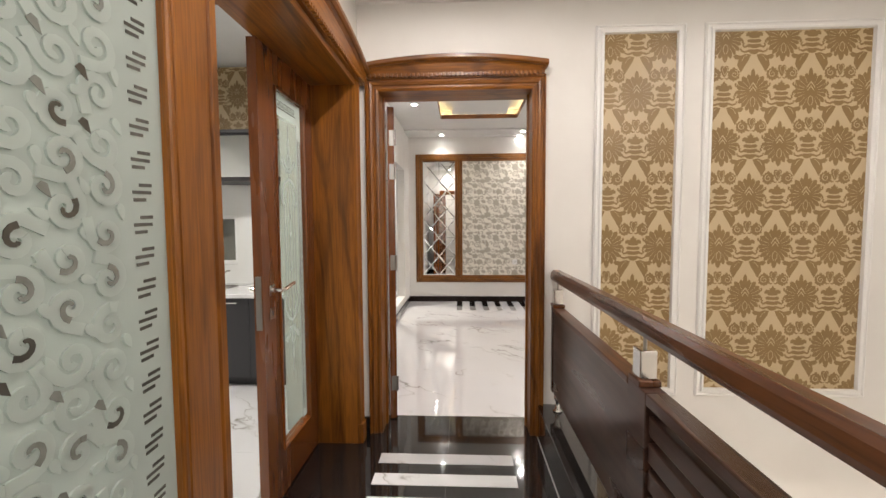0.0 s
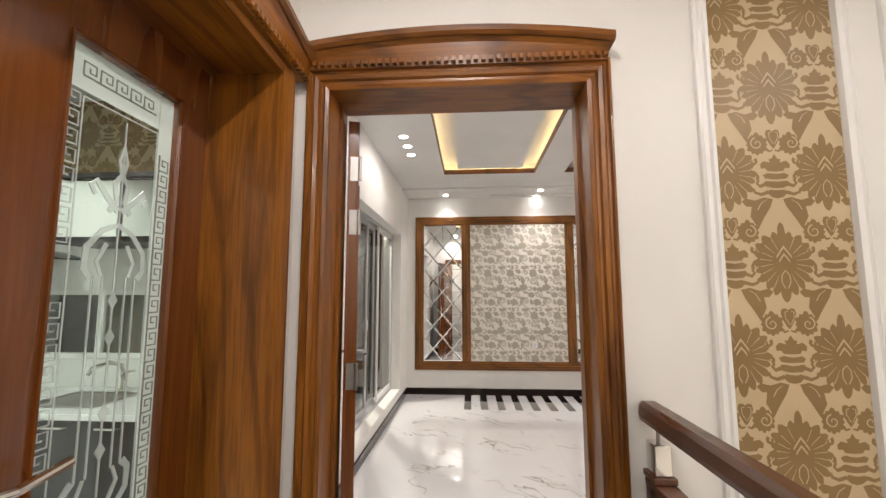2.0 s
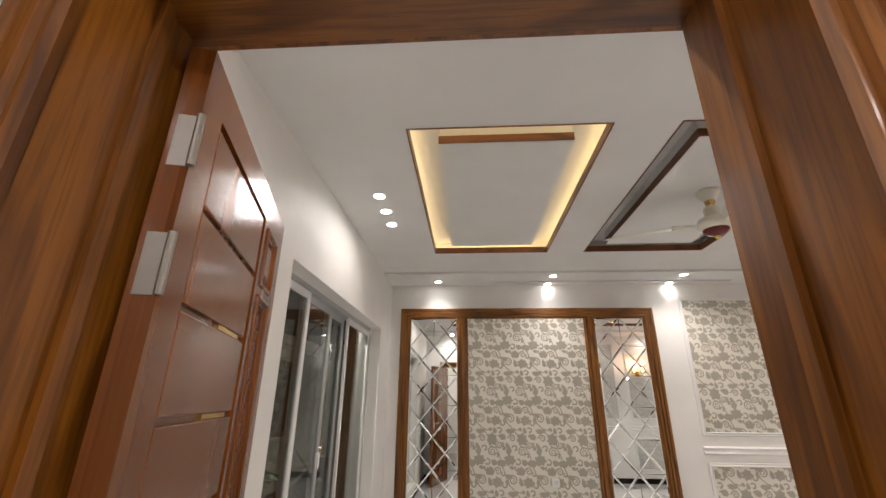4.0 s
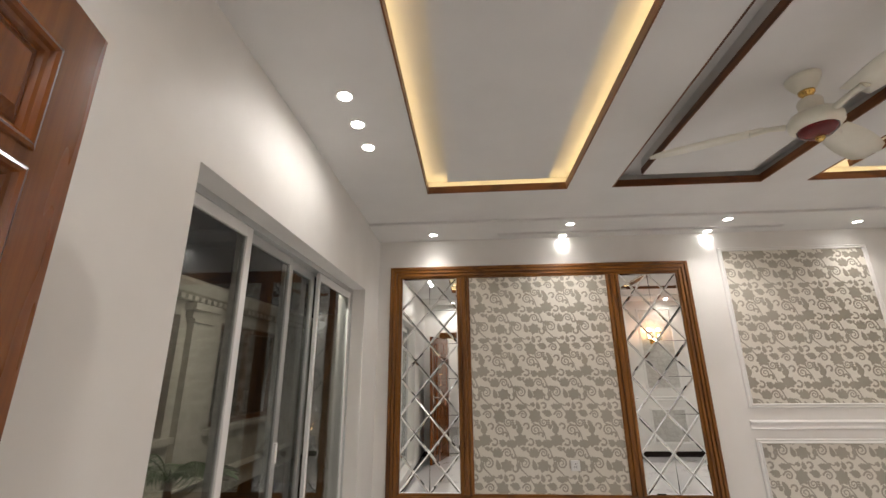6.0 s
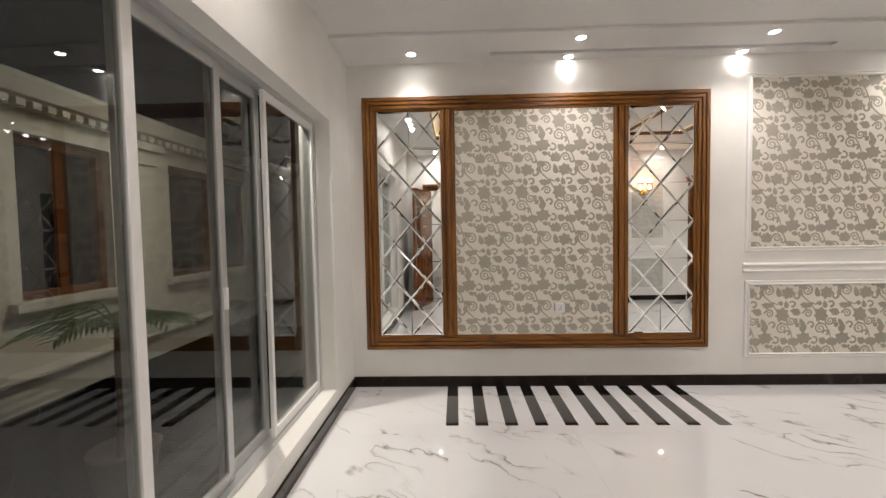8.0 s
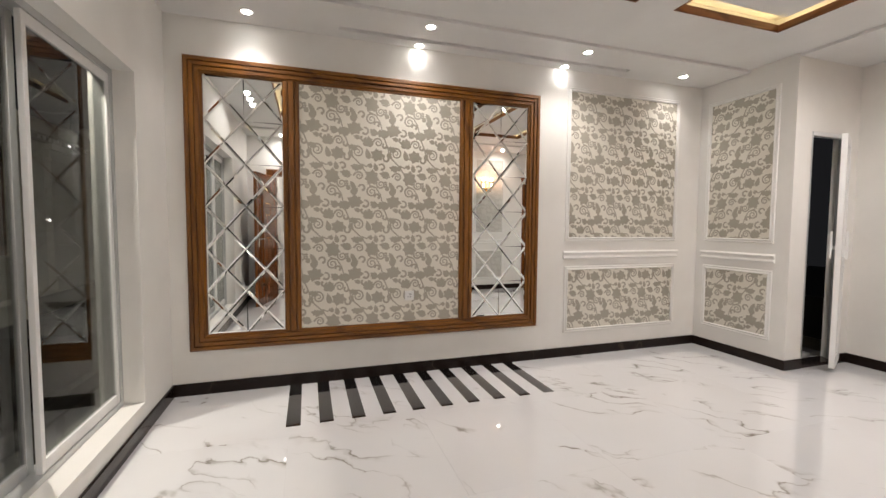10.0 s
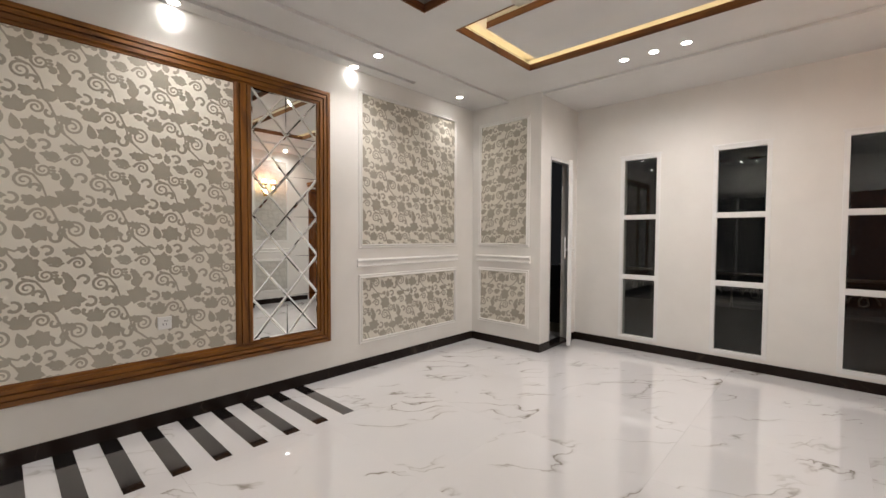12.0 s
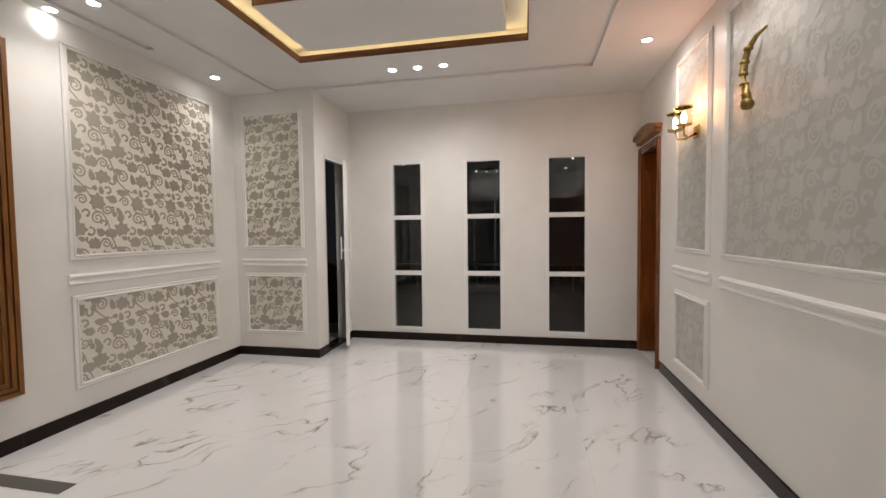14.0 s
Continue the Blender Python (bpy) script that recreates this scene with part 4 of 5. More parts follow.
vine_panel("wallpaper_panel", feature, 0.064, 1.398, 0.456, 2.376, "cream wallpaper with grey leaf scrolls in a wooden frame", (0.127, 0.489))


def socket(to, u, v):
    t = thing("wall_socket", "white plastic wall socket on the wallpaper", "socket", to(u, v, 0.005))
    bm = bmesh.new()
    moulding(bm, to, u - 0.04, u + 0.04, v - 0.042, v + 0.042, [(0.0, 0.005), (0.001, 0.012), (0.004, 0.014), (0.04, 0.0141)])
    part("plate", bm, PLASTIC, t)
    # raised dark pieces stand in for the shade inside the pin holes
    for a, b in ((-0.010, -0.008), (0.008, -0.008), (0.0, 0.014), (0.012, 0.012)):
        part("hole", cells(bmesh.new(), [u + a - 0.002, u + a + 0.002], [v + b - 0.006, v + b + 0.006], lambda x, y: True, 0.0142, 0.0150, to), DARK, t)


socket(feature, 0.947, 0.680)

# wallpaper panels and mouldings of the room ----------------------------------------------
for to, u0, u1, low0, low1, up0, up1, rail in ((feature, 2.537, 3.842, 0.276, 0.858, 1.180, 2.580, 0.967),
                                               (pier, 6.222, 6.852, 0.276, 0.852, 1.180, 2.550, 0.963),
                                               (room_door_wall, 3.330, 3.905, 0.246, 0.778, 1.162, 2.600, 0.932)):
    # narrow door-wall panels take the pale pair, their grazing sheen put into the colour
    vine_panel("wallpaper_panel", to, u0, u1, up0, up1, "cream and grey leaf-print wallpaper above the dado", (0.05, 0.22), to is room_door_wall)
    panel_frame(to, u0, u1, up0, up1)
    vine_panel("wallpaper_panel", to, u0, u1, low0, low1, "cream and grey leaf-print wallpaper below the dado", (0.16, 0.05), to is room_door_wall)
    panel_frame(to, u0, u1, low0, low1)
    chair_rail(to, u0 - 0.055, u1 + 0.06, rail)
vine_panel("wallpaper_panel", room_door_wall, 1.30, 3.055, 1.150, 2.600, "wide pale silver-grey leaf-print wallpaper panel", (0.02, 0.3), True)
panel_frame(room_door_wall, 1.30, 3.055, 1.150, 2.600)
chair_rail(room_door_wall, 1.25, 3.11, 0.930)

# floor stripes
for k in range(10):
    x = -0.029 + k * 0.2079
    tagged(link("floor_stripe", one_box(x, x + 0.089, 6.248, YF - 0.012, -0.004, 0.0025), GRANITE), "black granite stripe set in the white marble floor", "floor inlay", "black floor stripes")
for k in range(12):
    y = 2.136 - k * 0.192
    tagged(link("floor_stripe", one_box(-0.410, 0.338, y, y + 0.097, -0.004, 0.0025), MARBLE), "white marble stripe set in the black granite floor", "floor inlay", "white floor stripes")


# windows -------------------------------------------------------------------------------
def tall_window(y0, y1, z0, z1):
    t = thing("window_1", "tall narrow white-framed window with three dark panes", "window", (XR, (y0 + y1) / 2, z0), "tall narrow windows", "structure")
    w = 0.038
    x0, x1 = XR - 0.006, XR + 0.045
    for a, b in ((y0, y0 + w), (y1 - w, y1)):
        part("frame_upright", one_box(x0, x1, a, b, z0, z1, bevel=0.003), WHITE_ALU, t)
    for a, b in ((z0, z0 + w), (0.788, 0.840), (1.456, 1.508), (z1 - w, z1)):
        part("frame_rail", one_box(x0 + 0.002, x1, y0 + w, y1 - w, a, b, bevel=0.003), WHITE_ALU, t)
    part("cover_strip", one_box(XR - 0.012, XR - 0.0065, y0 - 0.012, y1 + 0.012, z1 - 0.004, z1 + 0.014, bevel=0.002), WHITE_ALU, t)
    for a, b in ((z0 + w, 0.788), (0.840, 1.456), (1.508, z1 - w)):
        ob = part("pane", one_box(XR + 0.022, XR + 0.027, y0 + w, y1 - w, a, b), DARKGLASS, t)
        ob.visible_shadow = False


for w in FARW:
    tall_window(*w)

t = thing("window_4", "wide aluminium sliding window with dark night glass", "window", (XL - 0.12, 5.3, WIN[2]), kind="structure")
y0, y1, z0, z1 = WIN
XW = XL - 0.12
for a, b, c, d in ((y0, y0 + 0.03, z0, z1), (y1 - 0.03, y1, z0, z1)):
    part("frame", one_box(XW - 0.075, XW + 0.01, a, b, c, d, bevel=0.002), GREY_ALU, t)
part("frame", one_box(XW - 0.075, XW + 0.01, y0 + 0.03, y1 - 0.03, z0, z0 + 0.03, bevel=0.002), GREY_ALU, t)
part("frame", one_box(XW - 0.075, XW + 0.01, y0 + 0.03, y1 - 0.03, z1 - 0.035, z1, bevel=0.002), GREY_ALU, t)
for n, (a, b, xo, mat) in enumerate(((y0 + 0.03, 4.735, 0.0, WHITE_ALU), (4.685, 5.28, -0.028, GREY_ALU), (5.232, 5.70, -0.054, GREY_ALU), (5.650, y1 - 0.03, 0.0, WHITE_ALU))):
    w = 0.030 if n == 3 else 0.046
    s = part("sash", one_box(XW + xo - 0.022, XW + xo + 0.002, a, a + w, z0 + 0.03, z1 - 0.035, bevel=0.003), mat if n != 0 else GREY_ALU, t)
    for q in (one_box(XW + xo - 0.022, XW + xo + 0.002, b - w, b, z0 + 0.03, z1 - 0.035, bevel=0.003), one_box(XW + xo - 0.021, XW + xo + 0.001, a + w, b - w, z0 + 0.03, z0 + 0.085, bevel=0.003), one_box(XW + xo - 0.021, XW + xo + 0.001, a + w, b - w, z1 - 0.085, z1 - 0.035, bevel=0.003)):
        part("rail", q, WHITE_ALU if n in (0, 3) else GREY_ALU, s)
    g = part("pane", one_box(XW + xo - 0.013, XW + xo - 0.008, a + w, b - w, z0 + 0.085, z1 - 0.085), DARKGLASS, s)
    g.visible_shadow = False
part("latch", one_box(XW - 0.027, XW - 0.012, 5.240, 5.262, 1.02, 1.12, bevel=0.003), WHITE_ALU, t, "white sliding latch")

# balcony door
t = thing("door_3", "narrow white aluminium balcony door with glass, standing open", "door", (BD[1], PY, 0), kind="structure")
for a, b in ((BD[0], BD[0] + 0.03), (BD[1] - 0.03, BD[1])):
    part("frame", one_box(a, b, PY + 0.004, PY + 0.06, 0.02, BD[2], bevel=0.002), GREY_ALU, t)
part("frame", one_box(BD[0] + 0.03, BD[1] - 0.03, PY + 0.004, PY + 0.06, BD[2] - 0.035, BD[2], bevel=0.002), WHITE_ALU, t)
part("threshold", one_box(BD[0], BD[1], PY - 0.005, PY + 0.13, 0.0, 0.03), SKIRT, t)
d = Vector((0.217 - BD[1], 3.91 - PY, 0)).normalized()
side = Vector((-d.y, d.x, 0))


def along(bm, a, b, t0, t1, z0, z1):
    """A block on the open leaf: a to b out from the hinge, t0 to t1 across."""
    o = Vector((BD[1] - 0.012, PY - 0.01, 0))
    vs = [bm.verts.new(o + d * p + side * q + Vector((0, 0, z))) for z in (z0, z1) for q in (t0, t1) for p in (a, b)]
    for f in ((0, 2, 3, 1), (4, 5, 7, 6), (0, 1, 5, 4), (2, 6, 7, 3), (0, 4, 6, 2), (1, 3, 7, 5)):
        bm.faces.new([vs[i] for i in f])
    return bm


lf = part("leaf", along(bmesh.new(), 0.0, 0.06, -0.02, 0.02, 0.05, 2.10), WHITE_ALU, t)
for a, b, c, e in ((0.36, 0.42, 0.05, 2.10), (0.06, 0.36, 0.05, 0.13), (0.06, 0.36, 2.02, 2.10), (0.06, 0.36, 0.95, 1.02)):
    part("stile", along(bmesh.new(), a, b, -0.02, 0.02, c, e), WHITE_ALU, lf)
part("pane", along(bmesh.new(), 0.06, 0.36, -0.003, 0.003, 0.13, 2.02), DARKGLASS, lf).visible_shadow = False
for q in (-1, 1):
    part("door_handle", along(bmesh.new(), 0.37, 0.40, min(q * 0.045, q * 0.06), max(q * 0.045, q * 0.06), 1.02, 1.26), WHITE_ALU, lf, "white pull handle")
    part("door_handle", along(bmesh.new(), 0.375, 0.395, min(q * 0.02, q * 0.05), max(q * 0.02, q * 0.05), 1.10, 1.13), WHITE_ALU, lf)

# wall lamp and gold ornament ----------------------------------------------------------------
t = thing("wall_sconce", "gold wall lamp with two glass cups, glowing warm", "wall lamp", (3.520, YD, 2.0))
part("back_plate", box(bmesh.new(), 3.475, 3.565, YD + 0.0005, YD + 0.018, 1.955, 2.045, bevel=0.006), BRASS, t)
for sx in (-0.085, 0.085):
    cx, cy = 3.520 + sx, YD + 0.125
    part("arm", tube(bmesh.new(), [(3.520, YD + 0.016, 1.99), (3.520 + sx * 0.3, YD + 0.07, 1.96), (3.520 + sx * 0.8, YD + 0.115, 1.965), (cx, cy, 2.02)], 0.008), BRASS, t, smooth=True)
    part("cup_base", lathe(bmesh.new(), [(0.0, 0.0), (0.03, 0.004), (0.052, 0.012), (0.055, 0.018), (0.0, 0.020)], (cx, cy, 2.02)), BRASS, t, smooth=True)
    ob = part("glass_cup", lathe(bmesh.new(), [(0.050, 0.018), (0.056, 0.06), (0.058, 0.135), (0.055, 0.135), (0.053, 0.06), (0.047, 0.020)], (cx, cy, 2.02)), GLASS, t, "clear glass cup", smooth=True)
    ob.visible_shadow = False
    part("rim", lathe(bmesh.new(), [(0.054, 0.133), (0.061, 0.133), (0.061, 0.141), (0.054, 0.141), (0.054, 0.133)], (cx, cy, 2.02)), BRASS, t)
    part("bulb", lathe(bmesh.new(), [(0.0, 0.022), (0.013, 0.03), (0.020, 0.055), (0.016, 0.085), (0.006, 0.105), (0.0, 0.11)], (cx, cy, 2.02), 12), FLAME, t, "glowing bulb", smooth=True)
    lamp("POINT", (cx, cy, 2.21), 3.2, (1.0, 0.44, 0.24), 0.03)

t = thing("gold_ornament", "crooked gold metal ornament fixed on the wallpaper", "wall ornament", (2.62, YD, 1.93))
path = [(2.655, YD + 0.006, 2.335), (2.69, YD + 0.035, 2.305), (2.730, YD + 0.055, 2.255), (2.745, YD + 0.065, 2.19), (2.732, YD + 0.075, 2.125), (2.700, YD + 0.085, 2.06), (2.670, YD + 0.09, 2.0), (2.645, YD + 0.095, 1.955)]
part("stem", tube(bmesh.new(), path, [0.006, 0.012, 0.016, 0.017, 0.020, 0.018, 0.020, 0.022], 9), GOLD, t, smooth=True)
for k, p in enumerate(path[2:7]):
    part("ring", lathe(bmesh.new(), [(0.0, -0.012), (0.021, -0.009), (0.024, 0.0), (0.021, 0.009), (0.0, 0.012)], (p[0], p[1], p[2]), 10), GOLD, t, smooth=True)
part("knob", lathe(bmesh.new(), [(0.0, -0.03), (0.022, -0.026), (0.032, -0.006), (0.030, 0.012), (0.016, 0.026), (0.0, 0.028)], (2.643, YD + 0.096, 1.945), 12), GOLD, t, smooth=True)

# ceiling fan --------------------------------------------------------------------------------
FX, FY = 1.70, 4.70
t = thing("ceiling_fan", "cream ceiling fan with maroon hub and brass trim", "ceiling fan", (FX, FY, ZC + 0.012))
z = ZC + 0.012
part("canopy", lathe(bmesh.new(), [(0.0, 0.0), (0.072, 0.0), (0.070, -0.016), (0.046, -0.060), (0.034, -0.075), (0.0, -0.075)], (FX, FY, z)), CREAM, t, smooth=True)
part("canopy_ring", lathe(bmesh.new(), [(0.0, -0.075), (0.034, -0.075), (0.032, -0.088), (0.022, -0.096), (0.024, -0.105), (0.0, -0.108)], (FX, FY, z)), BRASS, t, "brass ring", smooth=True)
part("down_rod", tube(bmesh.new(), [(FX, FY, z - 0.10), (FX, FY, z - 0.16)], 0.018), CREAM, t)
part("collar", lathe(bmesh.new(), [(0.0, -0.118), (0.042, -0.120), (0.050, -0.134), (0.046, -0.19), (0.0, -0.20)], (FX, FY, z)), CREAM, t, smooth=True)
part("motor", lathe(bmesh.new(), [(0.0, -0.185), (0.055, -0.188), (0.092, -0.205), (0.106, -0.232), (0.103, -0.262), (0.084, -0.278), (0.0, -0.28)], (FX, FY, z), 32), CREAM, t, smooth=True)
part("hub", lathe(bmesh.new(), [(0.0, -0.27), (0.080, -0.272), (0.076, -0.292), (0.052, -0.312), (0.022, -0.318), (0.0, -0.318)], (FX, FY, z), 28), MAROON, t, "maroon hub with brass rim", smooth=True)
part("finial", lathe(bmesh.new(), [(0.0, -0.31), (0.022, -0.316), (0.018, -0.332), (0.008, -0.342), (0.0, -0.342)], (FX, FY, z), 14), BRASS, t, smooth=True)
for deg in (153, 33, 273):
    a = radians(deg)
    bm = bmesh.new()
    rows = []
    for k in range(9):
        f = k / 8
        r = 0.20 + 0.50 * f
        w = 0.050 + 0.030 * math.sin(math.pi * min(1.0, f * 0.75 + 0.1)) - (0.03 if k == 8 else 0)
        rows.append([bm.verts.new((FX + r * math.cos(a) - s * w * math.sin(a), FY + r * math.sin(a) + s * w * math.cos(a), z - 0.222 - s * w * 0.22 + dz)) for s, dz in ((-1, 0), (0, 0.006), (1, 0), (1, -0.004), (0, 0.002), (-1, -0.004))])
    for p, q in zip(rows, rows[1:]):
        for k in range(6):
            bm.faces.new((p[k], p[(k + 1) % 6], q[(k + 1) % 6], q[k]))
    bm.faces.new(rows[0])
    bm.faces.new(rows[-1][::-1])
    b = part("blade", bm, CREAM, t, smooth=True)
    arm = bmesh.new()
    tube(arm, [(FX + 0.11 * math.cos(a), FY + 0.11 * math.sin(a), z - 0.236), (FX + 0.17 * math.cos(a), FY + 0.17 * math.sin(a), z - 0.226), (FX + 0.25 * math.cos(a), FY + 0.25 * math.sin(a), z - 0.224)], [0.016, 0.012, 0.020], 8)
    part("blade_arm", arm, CREAM, b)

# landing: wallpaper, railing ------------------------------------------------------------------
hp = facing("y", -1, YH - 0.004)
damask_panel("wallpaper_panel", hp, 0.900, 1.318, 0.318, 2.437, "sand wallpaper with bronze damask flowers, narrow panel", (0.189, 0.345), 0.157)
damask_panel("wallpaper_panel", hp, 1.527, 2.416, 0.318, 2.435, "sand wallpaper with bronze damask flowers, wide panel", (0.227, 0.345))
BIG = [(-0.050, 0.0), (-0.049, 0.016), (-0.040, 0.022), (-0.034, 0.014), (-0.022, 0.014), (-0.016, 0.024), (-0.004, 0.024), (0.0, 0.010), (0.001, 0.002)]
for a, b in ((0.900, 1.318), (1.527, 2.416)):
    tagged(link("panel_moulding", moulding(bmesh.new(), hp, a, b, 0.318, 2.436, BIG), TRIM), "white plaster moulding round damask wallpaper", "moulding", "landing mouldings")
tagged(link("cornice", strip(bmesh.new(), hp, XH, 3.2, [(2.72, 0.0), (2.72, 0.05), (2.70, 0.045), (2.68, 0.02), (2.655, 0.016), (2.65, 0.0)]), TRIM), "white plaster cornice under the landing ceiling", "cornice")

structure(link("kerb", box(bmesh.new(), 0.525, 0.715, -1.6, YH - 0.006, 0.0, 0.20, bevel=0.004), GRANITE), "polished black granite kerb under the railing", "kerb")
t = thing("railing", "dark brown wooden stair railing with slats and chrome brackets", "railing", (0.63, 0.5, 0.2))
bm = bmesh.new()
sec = [(-0.030, 0.962), (-0.034, 0.977), (-0.030, 1.006), (-0.018, 1.020), (0.018, 1.020), (0.030, 1.006), (0.034, 0.977), (0.030, 0.962)]
ends = [[bm.verts.new((0.628 + x, y, zz)) for x, zz in sec] for y in (-1.55, 2.460, 2.480)]
for v in ends[2]:
    v.co.x, v.co.z = 0.628 + (v.co.x - 0.628) * 0.8, 0.998 + (v.co.z - 0.998) * 0.8
for p, q in zip(ends, ends[1:]):
    for k in range(8):
        bm.faces.new((p[k], p[(k + 1) % 8], q[(k + 1) % 8], q[k]))
bm.faces.new(ends[0])
bm.faces.new(ends[2][::-1])
for v in bm.verts:
    v.co.z += 0.024
part("handrail", bm, RAIL_Y, t, "polished reddish-brown handrail")
part("panel", one_box(0.604, 0.652, 1.275, 2.405, 0.305, 0.800, bevel=0.003), PANEL_Y, t, "dark walnut board")
part("top_cap", one_box(0.596, 0.660, 1.275, 2.44, 0.8005, 0.826, bevel=0.004), RAIL_Y, t)
part("end_post", one_box(0.598, 0.658, 2.406, 2.44, 0.305, 0.800, bevel=0.003), PANEL_Y, t)


def bracket(y):
    b = part("bracket", one_box(0.602, 0.654, y - 0.03, y + 0.03, 0.846, 0.936, bevel=0.004), CHROME, t, "square chrome bracket")
    part("rod", tube(bmesh.new(), [(0.628, y, 0.936), (0.628, y, 0.988)], 0.006), STEEL, b)
    part("plate", one_box(0.594, 0.662, y - 0.042, y + 0.042, 0.8265, 0.846, bevel=0.003), RAIL_Y, b)


for y in (2.405, 1.222, -0.35):
    bracket(y)
for y in (1.185, -0.40):
    part("post", one_box(0.596, 0.660, y - 0.045, y + 0.088, 0.202, 0.826, bevel=0.004), PANEL_Y, t)
part("slat_cap", one_box(0.596, 0.660, -0.31, 1.139, 0.790, 0.826, bevel=0.004), PANEL_Y, t)
for k in range(6):
    z0 = 0.285 + k * 0.083
    part("slat", one_box(0.606, 0.650, -0.31, 1.139, z0, z0 + 0.060, bevel=0.004), PANEL_Y, t)
part("slat", one_box(0.604, 0.652, -1.55, -0.446, 0.30, 0.826), PANEL_Y, t)
for y in (2.38, 1.32):
    part("foot", lathe(bmesh.new(), [(0.026, 0.0), (0.028, 0.008), (0.014, 0.016), (0.012, 0.06), (0.022, 0.075), (0.022, 0.104)], (0.628, y, 0.2005)), CHROME, t, "turned chrome foot", smooth=True)

# kitchen doorway ---------------------------------------------------------------------------------
t = thing("door_4", "stained oak kitchen doorway with a bowed cornice", "door frame", (XH, 1.6, 0), kind="structure")
K0, K1 = KOPEN[0], KOPEN[1]
part("casing", strip(bmesh.new(), lambda u, v, h: Vector((XH + h, K1 + (v - 0.0), u)), 0.0, DZ + 0.075, [(0.0, 0.0), (0.0, 0.016), (0.012, 0.022), (0.020, 0.014), (0.034, 0.020), (0.048, 0.030), (0.060, 0.024), (0.070, 0.026), (0.072, 0.0)]), WOOD_Z, t)
part("casing", strip(bmesh.new(), kitchen_side, K0, K1, [(DZ, 0.0), (DZ, 0.016), (DZ + 0.012, 0.022), (DZ + 0.020, 0.014), (DZ + 0.034, 0.020), (DZ + 0.048, 0.030), (DZ + 0.060, 0.024), (DZ + 0.070, 0.026), (DZ + 0.075, 0.0)]), WOOD_Y, t)
part("jamb", one_box(XK - 0.003, XH + 0.001, K1, K1 + 0.02, 0.0, DZ + 0.02), WOOD_Z, t)
part("head", one_box(XK - 0.003, XH + 0.001, K0, K1, DZ, DZ + 0.02), WOOD_Y, t)
XP = -0.640
part("post", box(bmesh.new(), XK - 0.003, XP, 0.886, K0, 0.0, 2.60), WOOD_Z, t, "oak post beside the glass")
part("post_face", strip(bmesh.new(), lambda u, v, h: Vector((XP + h, v, u)), 0.0, 2.60, [(0.886, -0.010), (0.888, 0.006), (0.893, 0.010), (0.903, 0.010), (0.906, 0.001), (0.911, 0.001), (0.914, 0.008), (1.046, 0.008), (1.049, 0.001), (1.056, 0.001), (1.059, 0.010), (K0 - 0.006, 0.012), (K0, 0.006), (K0, -0.010)]), WOOD_Z, t)
crown(t, facing("x", 1, XH), 1.06, 2.478, 2.235, WOOD_Y, 0.085)
base = box(bmesh.new(), XH, XH + 0.035, K1 - 0.002, K1 + 0.078, 0.0, 0.12, bevel=0.004)
part("plinth_block", base, WOOD_Z, t)

# kitchen door leaf: wooden frame with etched glass
LX = -0.815
t = thing("kitchen_door", "mahogany kitchen door leaf with etched glass, closed", "door", (LX, 2.0, 0))
y0, y1 = 1.690, K1 - 0.004
kd = facing("x", 1, LX)
bm = cells(bmesh.new(), [y0, 1.858, 2.200, y1], [0.01, 0.235, 1.968, 2.125], lambda u, v: not (1.858 < u < 2.200 and 0.235 < v < 1.968), -0.042, 0.0, kd)
bmesh.ops.bevel(bm, geom=[e for e in bm.edges if e.is_boundary], offset=0.001)
part("leaf_frame", bm, RED_Z, t)
part("bead", moulding(bmesh.new(), kd, 1.850, 2.208, 0.227, 1.976, [(0, 0), (0.001, 0.008), (0.006, 0.009), (0.010, 0.0)]), RED_Z, t)
g = part("pane", sheet(kd, 1.859, 2.199, 0.236, 1.967, -0.024, -0.018), CLEAR, t, "clear glass with etched scrolls")
g.visible_shadow = False


def etched(shapes, h, mat, name, parent, to, thick=0.0012):
    bm = bmesh.new()
    for n, s in enumerate(shapes):
        top = h + thick + (n % 41) * 0.00002
        f = [bm.verts.new(to(x, y, top)) for x, y in s]
        b = [bm.verts.new(to(x, y, h)) for x, y in s]
        bm.faces.new(f)
        for i in range(len(s)):
            bm.faces.new((f[i], f[(i + 1) % len(s)], b[(i + 1) % len(s)], b[i]))
    return part(name, bm, mat, parent)


def key_band(x, y0, y1, w, pitch, across=False):
    """Greek key between y0 and y1, w wide."""
    out, y = [], y0
    while y + pitch <= y1:
        pts = [(0, 0), (w, 0), (w, pitch * 0.72), (w * 0.35, pitch * 0.72), (w * 0.35, pitch * 0.36), (w * 0.68, pitch * 0.36)]
        pts2 = [(0, 0), (0, pitch)]
        for q in (pts, pts2):
            out += ribbon([(x + (b if across else a), y + (a if across else b)) if not across else (y + b, x + a) for a, b in q], 0.0045, 0.0045)
        y += pitch
    return out


sh = key_band(1.870, 0.30, 0.95, 0.034, 0.045) + key_band(1.870, 1.02, 1.42, 0.034, 0.045) + key_band(1.870, 1.50, 1.90, 0.034, 0.045)
etched(sh, -0.018, ETCH, "key_pattern", t, kd)
etched(key_band(1.894, 1.905, 2.14, 0.034, 0.045, True), -0.0166, ETCH_GREY, "key_pattern", t, kd)
cx = 2.035
half = ribbon([(0.0, 1.77), (0.012, 1.725), (0.0, 1.69)], 0.004, 0.014)
half += ribbon([(0.006, 1.595), (0.040, 1.625), (0.072, 1.660), (0.086, 1.645), (0.072, 1.625)], 0.016, 0.010)
